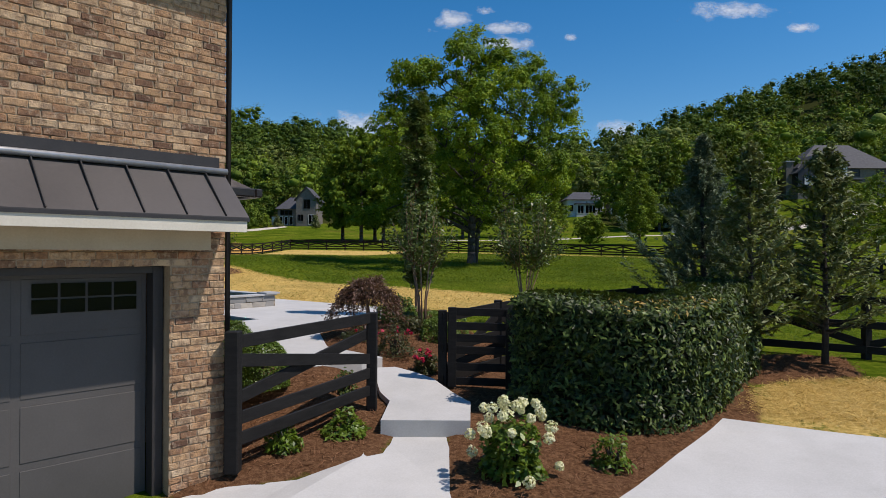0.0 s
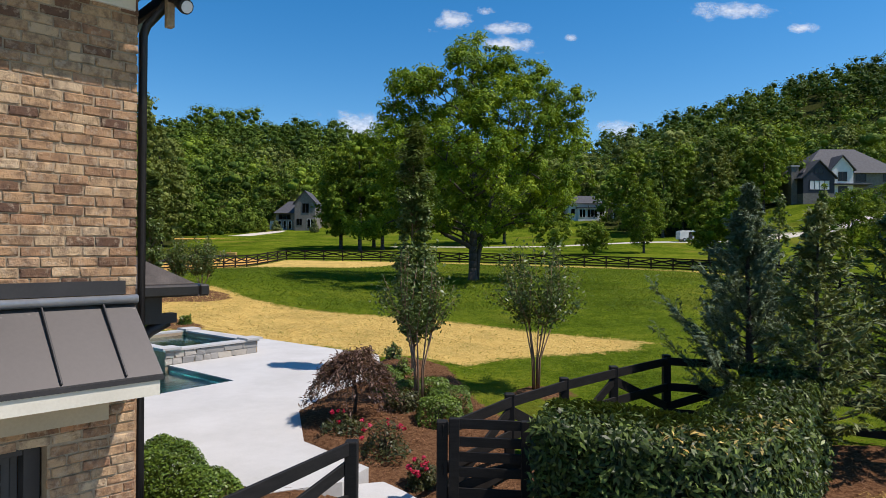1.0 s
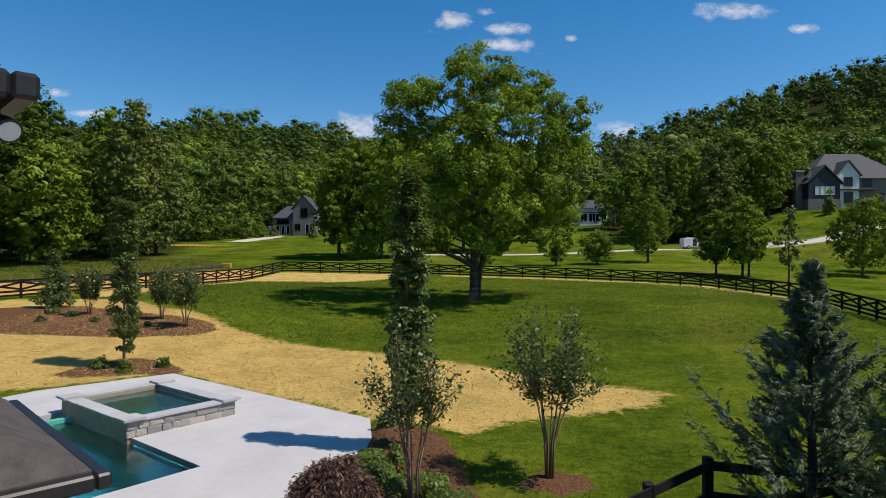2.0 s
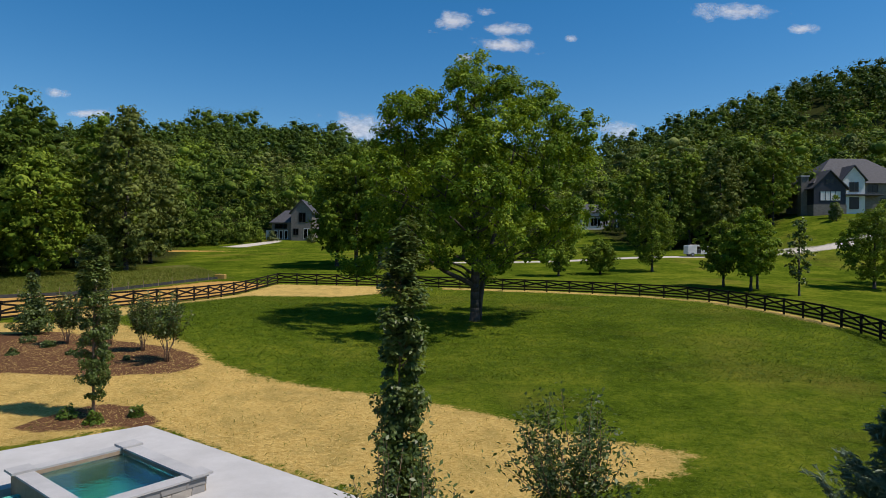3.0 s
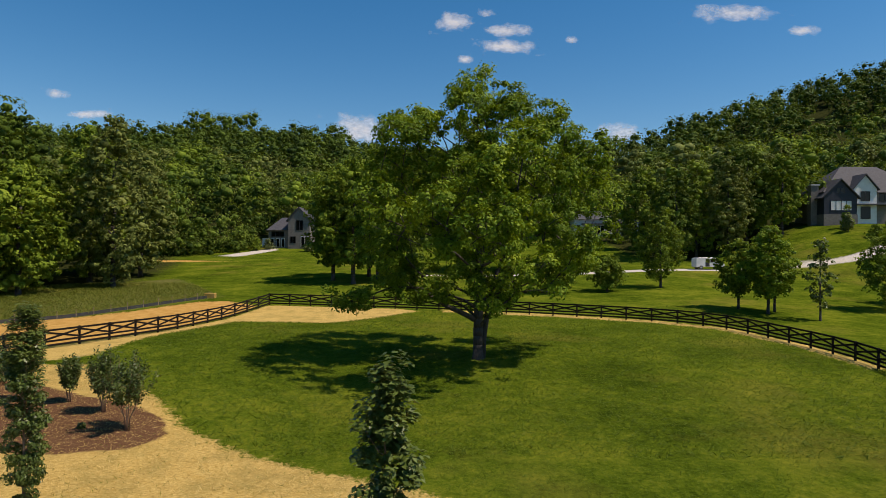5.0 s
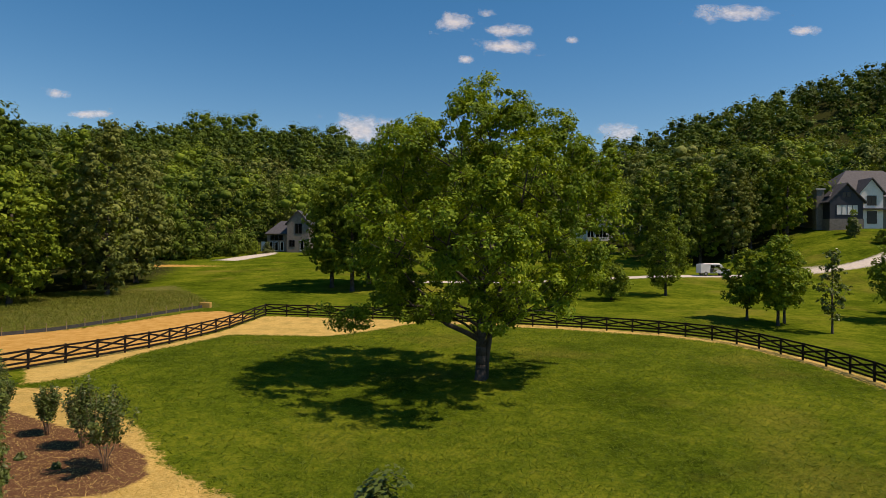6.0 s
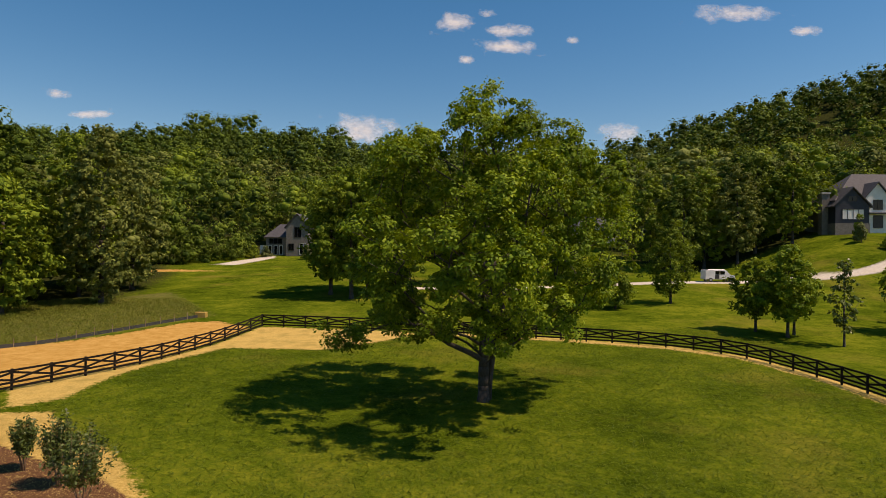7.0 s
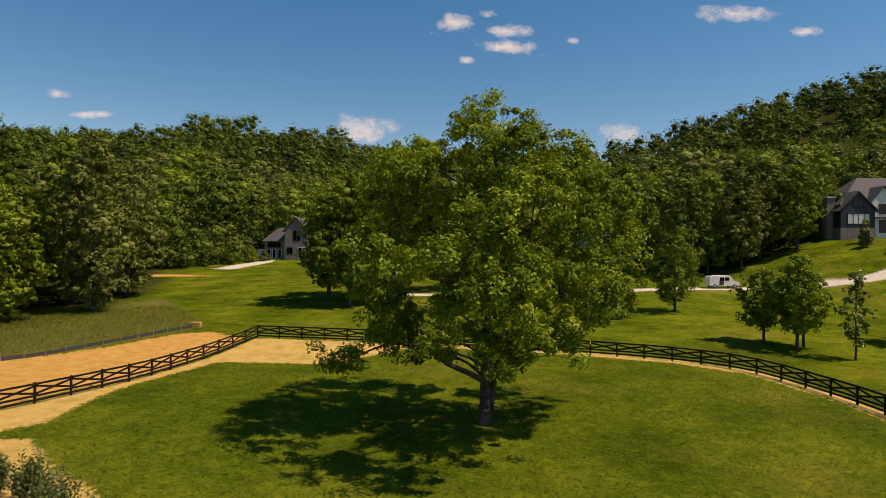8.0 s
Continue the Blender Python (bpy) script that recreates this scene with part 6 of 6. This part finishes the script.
for x, y, z, w, t, c in ((-48.2, 183, 3.4, 3.6, 1.5, 3), (-48.4, 183, 0.5, 1.0, 2.5, 1), (-46.9, 183, 0.5, 1.0, 2.5, 1), (-45.4, 183, 0.5, 1.0, 2.5, 1), (-41.0, 181.5, 5.2, 2.0, 2.8, 2), (-42.6, 181.5, 1.6, 1.6, 1.9, 2), (-39.6, 181.5, 0.5, 2.2, 3.0, 2)):
    window(h, x, y, Z + z, w, t, M["white_paint"] if z < 1 else M["dark_trim"], c)

h = thing("white_house", "low white house with blue-grey front and grey roof", "house", "far houses")
Z = near(47, 199) + 0.1
part("wall", box(bmesh.new(), (39.6, 197, Z - 2), (51.2, 206, Z + 4.8)), M["white_paint"], h, "white sided walls")
part("roof", hip(bmesh.new(), 38.8, 52, 196.2, 207, Z + 4.8, Z + 7.6, 3.5), M["slate"], h, "grey shingle roof")
part("porch", box(bmesh.new(), (42, 194.8, Z - 2), (48.5, 197, Z + 3.2)), M["white_paint"], h, "white glazed porch")
part("porch_roof", box(bmesh.new(), (41.6, 194.4, Z + 3.2), (48.9, 197, Z + 3.5), bevel=0.04), M["slate"], h)
for x, y, z, w, t, c in ((42.3, 194.8, 0.3, 2.0, 2.6, 2), (44.8, 194.8, 0.3, 3.2, 2.6, 3), (40.1, 197, 1.0, 1.4, 2.2, 1), (49.2, 197, 1.0, 1.6, 2.2, 2)):
    window(h, x, y, Z + z, w, t, M["white_paint"], c)
h = thing("outbuilding", "small dark open shed with white posts", "shed", "far houses")
Z = near(57, 199)
part("wall", box(bmesh.new(), (53.6, 199, Z - 1), (59.4, 204, Z + 3.4)), M["dark_trim"], h)
part("roof", hip(bmesh.new(), 53, 60, 198, 205, Z + 3.4, Z + 5.2, 2), M["slate"], h)
for x in (53.8, 56.4, 59.0):
    part("post", box(bmesh.new(), (x, 198.4, Z - 1), (x + 0.35, 198.75, Z + 3.4)), M["white_paint"], h)

# ---- parked van ----
van = thing("van", "white work van with dark windows parked on the lane", "van", at=pose(49.2, 125.0, near(49.2, 125) + 0.02, 0, 0, 4))
bm = prism(bmesh.new(), [(-2.7, 0.45), (-2.7, 2.02), (-2.55, 2.12), (1.1, 2.12), (1.85, 1.28), (2.75, 1.12), (2.82, 0.45)], -0.95, 0.95)
bmesh.ops.transform(bm, matrix=Matrix.Rotation(radians(90), 4, "X"), verts=bm.verts)
bmesh.ops.bevel(bm, geom=list(bm.edges), offset=0.06, segments=2, affect="EDGES")
part("body", bm, M["white_paint"], van, "white painted van body")
for x0, x1 in ((-0.9, -0.1), (0.0, 0.85)):
    part("side_window", box(bmesh.new(), (x0, -0.965, 1.32), (x1, -0.945, 1.92), bevel=0.008), M["glass"], van)
part("open_door", box(bmesh.new(), (-0.95, -0.963, 0.55), (-0.15, -0.947, 1.30)), M["dark_trim"], van, "dark opening of the sliding door")
part("windscreen", beam(bmesh.new(), (1.2, 0, 2.02), (1.84, 0, 1.33), 1.6, 0.03, 0), M["glass"], van)
for x in (-1.75, 1.85):
    for y in (-0.86, 0.86):
        tyre = part("wheel", tube(bmesh.new(), [(x, y - 0.11, 0.36), (x, y + 0.11, 0.36)], [0.36, 0.36], 18), M["dark_trim"], van, "black rubber wheel")
        part("rim", tube(bmesh.new(), [(x, y - 0.125, 0.36), (x, y + 0.125, 0.36)], [0.2, 0.2], 14), M["flashing"], tyre)
part("bumper", box(bmesh.new(), (2.72, -0.9, 0.4), (2.92, 0.9, 0.62), bevel=0.03), M["dark_trim"], van)
part("roof_rack", box(bmesh.new(), (-2.2, -0.8, 2.14), (0.9, 0.8, 2.22), bevel=0.02), M["flashing"], van)

# ---- clouds ----


def cloud(x, z, wide, tall, far=3200):
    bm = bmesh.new()
    bmesh.ops.create_grid(bm, x_segments=1, y_segments=1, size=1)
    bmesh.ops.transform(bm, matrix=Matrix.Rotation(radians(90), 4, "X"), verts=bm.verts)
    c = mesh_object("cloud", bm, M["cloud"])
    c.matrix_basis = Matrix.Translation((x, far, z)) @ Matrix.Diagonal((wide / 2, 1, tall / 2, 1))
    c.visible_shadow = False
    return tagged(c, "small white fair-weather cloud", "cloud", "clouds", "structure")


for x, z, w, t in ((45, 1205, 260, 130), (320, 1160, 330, 90), (310, 1075, 420, 110), (1500, 1260, 620, 120), (1860, 1170, 240, 70), (650, 1115, 90, 50), (-420, 640, 480, 210), (910, 640, 320, 120), (-2010, 820, 160, 70), (-1850, 715, 300, 60), (210, 1250, 130, 60), (100, 1010, 120, 50)):
    cloud(x, z, w, t)

# ---- ground cover ----


def cover(name, polys, n, size, material, seed, label, aspect, upright, box_area, lift=0.02, avoid=(), fade=0.5, up=0.4):
    """Loose blades strewn over plan outlines: grass, straw or needles, too many to count."""
    rng = np.random.default_rng(seed)
    x0, x1, y0, y1 = box_area
    x, y = rng.uniform(x0, x1, n), rng.uniform(y0, y1, n)
    ok = np.ones(n, bool)
    if polys is not None:
        ok &= np.max([inside(p, x, y, 0.35) for p in polys], 0) > rng.uniform(0.3, 0.7, n)
    for p in avoid:
        ok &= inside(p, x, y, 0.35) < rng.uniform(0.3, 0.5, n)
    ok &= rng.uniform(size=n) < smooth(x1, x1 - fade, x) * smooth(x0, x0 + fade, x) * smooth(y1, y1 - 2 * fade, y)
    x, y = x[ok], y[ok]
    m = len(x)
    a = rng.uniform(0, 2 * math.pi, m)
    way = np.column_stack([np.cos(a), np.sin(a), np.abs(rng.normal(upright, 0.25, m))])
    pts = np.column_stack([x, y, rise(x, y) + lift + rng.uniform(0, 0.02, m)])
    ob = leaves(name, pts, size * rng.uniform(0.6, 1.4, m), material, rng, None, aspect, up=up, along=way)
    return tagged(ob, label, name.replace("_", " "), kind="stuff")


PAVED = [PATIO, [(-0.83, 8.36), (0.38, 8.36), (0.43, 9.4), (-0.15, 10.45), (-0.86, 11.15), (-1.15, 11.0), (-1.0, 9.9), (-0.8, 9.45)], [(-4.6, 4.6), (-2.8, 6.65), (-2.4, 6.88), (-1.65, 7.05), (-1.0, 7.66), (-0.83, 8.357), (0.38, 8.357), (0.2, 6.6), (0.1, 3.0)], [(1.25, 5.0), (1.8, 6.6), (3.2, 8.2), (4.25, 9.35), (6.4, 8.85), (12, 8.0), (14, 1), (1.2, 0.5)]]
cover("field_grass", None, 92000, 0.26, M["grass_blade"], 311, "short field grass with uneven growth", 0.12, 0.9, (-26, 34, 34, 84), 0.05, (*STRAW, *SOIL), 3, 0.8)
cover("grass_blades", None, 170000, 0.13, M["grass_blade"], 301, "short mown green grass", 0.10, 1.0, (-14, 26, 14, 52), 0.04, (*PAVED, *STRAW, *MULCH), 10, 0.8)
cover("straw", STRAW[:1], 75000, 0.24, M["straw_strand"], 302, "loose golden straw over seeded soil", 0.05, 0.12, (-24, 9, 20, 48), 0.02, PAVED, 0.5, 2.0)
cover("straw", STRAW[3:], 22000, 0.2, M["straw_strand"], 303, "loose golden straw beside the drive", 0.03, 0.12, (4, 12, 8.5, 11.5), 0.02, PAVED, 0.2, 2.0)
cover("pine_straw", MULCH[:2], 40000, 0.13, M["mulch_needle"], 304, "brown pine straw mulch", 0.06, 0.15, (-4, 9, 5.5, 21), 0.06, PAVED)
cover("tall_grass", TALL, 60000, 0.6, M["meadow_blade"], 305, "uncut meadow grass along the silt cloth", 0.05, 1.3, (-62, -28, 58, 104), 0.22)
cover("grass_tufts", STRAW[:1], 3500, 0.16, M["grass_blade"], 306, "thin grass growing through the straw", 0.08, 1.2, (-14, 9, 20, 36), 0.04, PAVED)

# ---- spa stones ----
rng = random.Random(7)
stone_wall = [o for o in spa_tub.children if o.name.startswith("wall")][0]


def stone_mesh(w, h, seed):
    r = random.Random(seed)
    bm = box(bmesh.new(), (-w / 2, -0.02, -h / 2), (w / 2, 0.035, h / 2), bevel=0.012)
    for v in bm.verts:
        v.co += Vector((r.uniform(-0.035, 0.035), r.uniform(-0.018, 0.010), r.uniform(-0.024, 0.024)))
    return bm


def face_stones(a_from, a_to, b_from, b_to, turn):
    length = math.hypot(a_to - a_from, b_to - b_from)
    for row, (z, h) in enumerate(((0.93, 0.19), (1.115, 0.18))):
        s = 0.02
        while s < length - 0.05:
            w = min(rng.uniform(0.22, 0.68), length - s)
            f = (s + w / 2) / length
            x, y = by_pool(a_from + (a_to - a_from) * f, b_from + (b_to - b_from) * f)
            o = part("stone", stone_mesh(w - 0.015, h - 0.008, rng.random()), M["stone"], stone_wall)
            o.matrix_basis = pose(x, y, z, 0, 0, turn)
            s += w


heading = math.degrees(math.atan2(E1.y, E1.x))
face_stones(-2.9, 0.1, 3.2, 3.2, heading)
face_stones(-2.9, -2.9, 7.2, 3.2, heading + 90)

# ---- bricks ----
BRICK_L, BRICK_H, JOINT = 0.203, 0.0787, 0.010


def brick_mesh(length, seed):
    """One tumbled brick with worn edges, facing out along y."""
    r = random.Random(seed)
    bm = box(bmesh.new(), (0, -0.03, 0), (length - JOINT, 0.0, BRICK_H - JOINT), bevel=0.007)
    for v in bm.verts:
        v.co += Vector((r.uniform(-0.006, 0.006), r.uniform(-0.005, 0.003), r.uniform(-0.006, 0.006)))
    return bm


shapes = {}
rest = bmesh.new()


def lay(wall, x, z, length, k, proud=0.0, single=True):
    key = (round(length, 2), k % 5)
    if key not in shapes:
        b = brick_mesh(length, 11 * (k % 5) + round(length * 100))
        me = bpy.data.meshes.new("brick")
        b.to_mesh(me)
        b.free()
        me.materials.append(M["brick"])
        shapes[key] = me
    if single:
        o = new("brick", shapes[key])
        o.parent = wall
        o.matrix_basis = pose(x, proud + ((k * 37) % 7 - 3) * 0.0012, z)
    else:
        first = len(rest.verts)
        rest.from_mesh(shapes[key])
        rest.verts.ensure_lookup_table()
        for v in rest.verts[first:]:
            v.co += Vector((x, proud + ((k * 37) % 7 - 3) * 0.0012, z))


def courses(wall, x0, x1, z0, z1, single_to, band=None):
    k = 0
    for row in range(int((z1 - z0) / BRICK_H + 0.5)):
        z = z0 + row * BRICK_H
        x, first = x0, True
        while x < x1 - 0.03:
            length = BRICK_L * (0.3 + 0.13 * ((row * 5) % 7) * 0.6) if first and row % 2 else BRICK_L * (0.94, 1.0, 1.0, 1.05)[(k * 13 + row) % 4]
            length = min(length, x1 - x)
            k += 1
            lay(wall, x, z, length, k * 7 + row * 3, 0.022 if band is not None and abs(z - band) < BRICK_H / 2 else 0.0, x < single_to)
            x += length
            first = False


courses(pier, 0.0, OPEN0, 0.0, OPEN_TOP, 1.0, 1.28)
courses(upper, 0.0, 7.0, OPEN_TOP, EAVE - 0.02, 1.0)
tagged(mesh_object("brick_rest", rest, M["brick"], upper), kind="stuff")
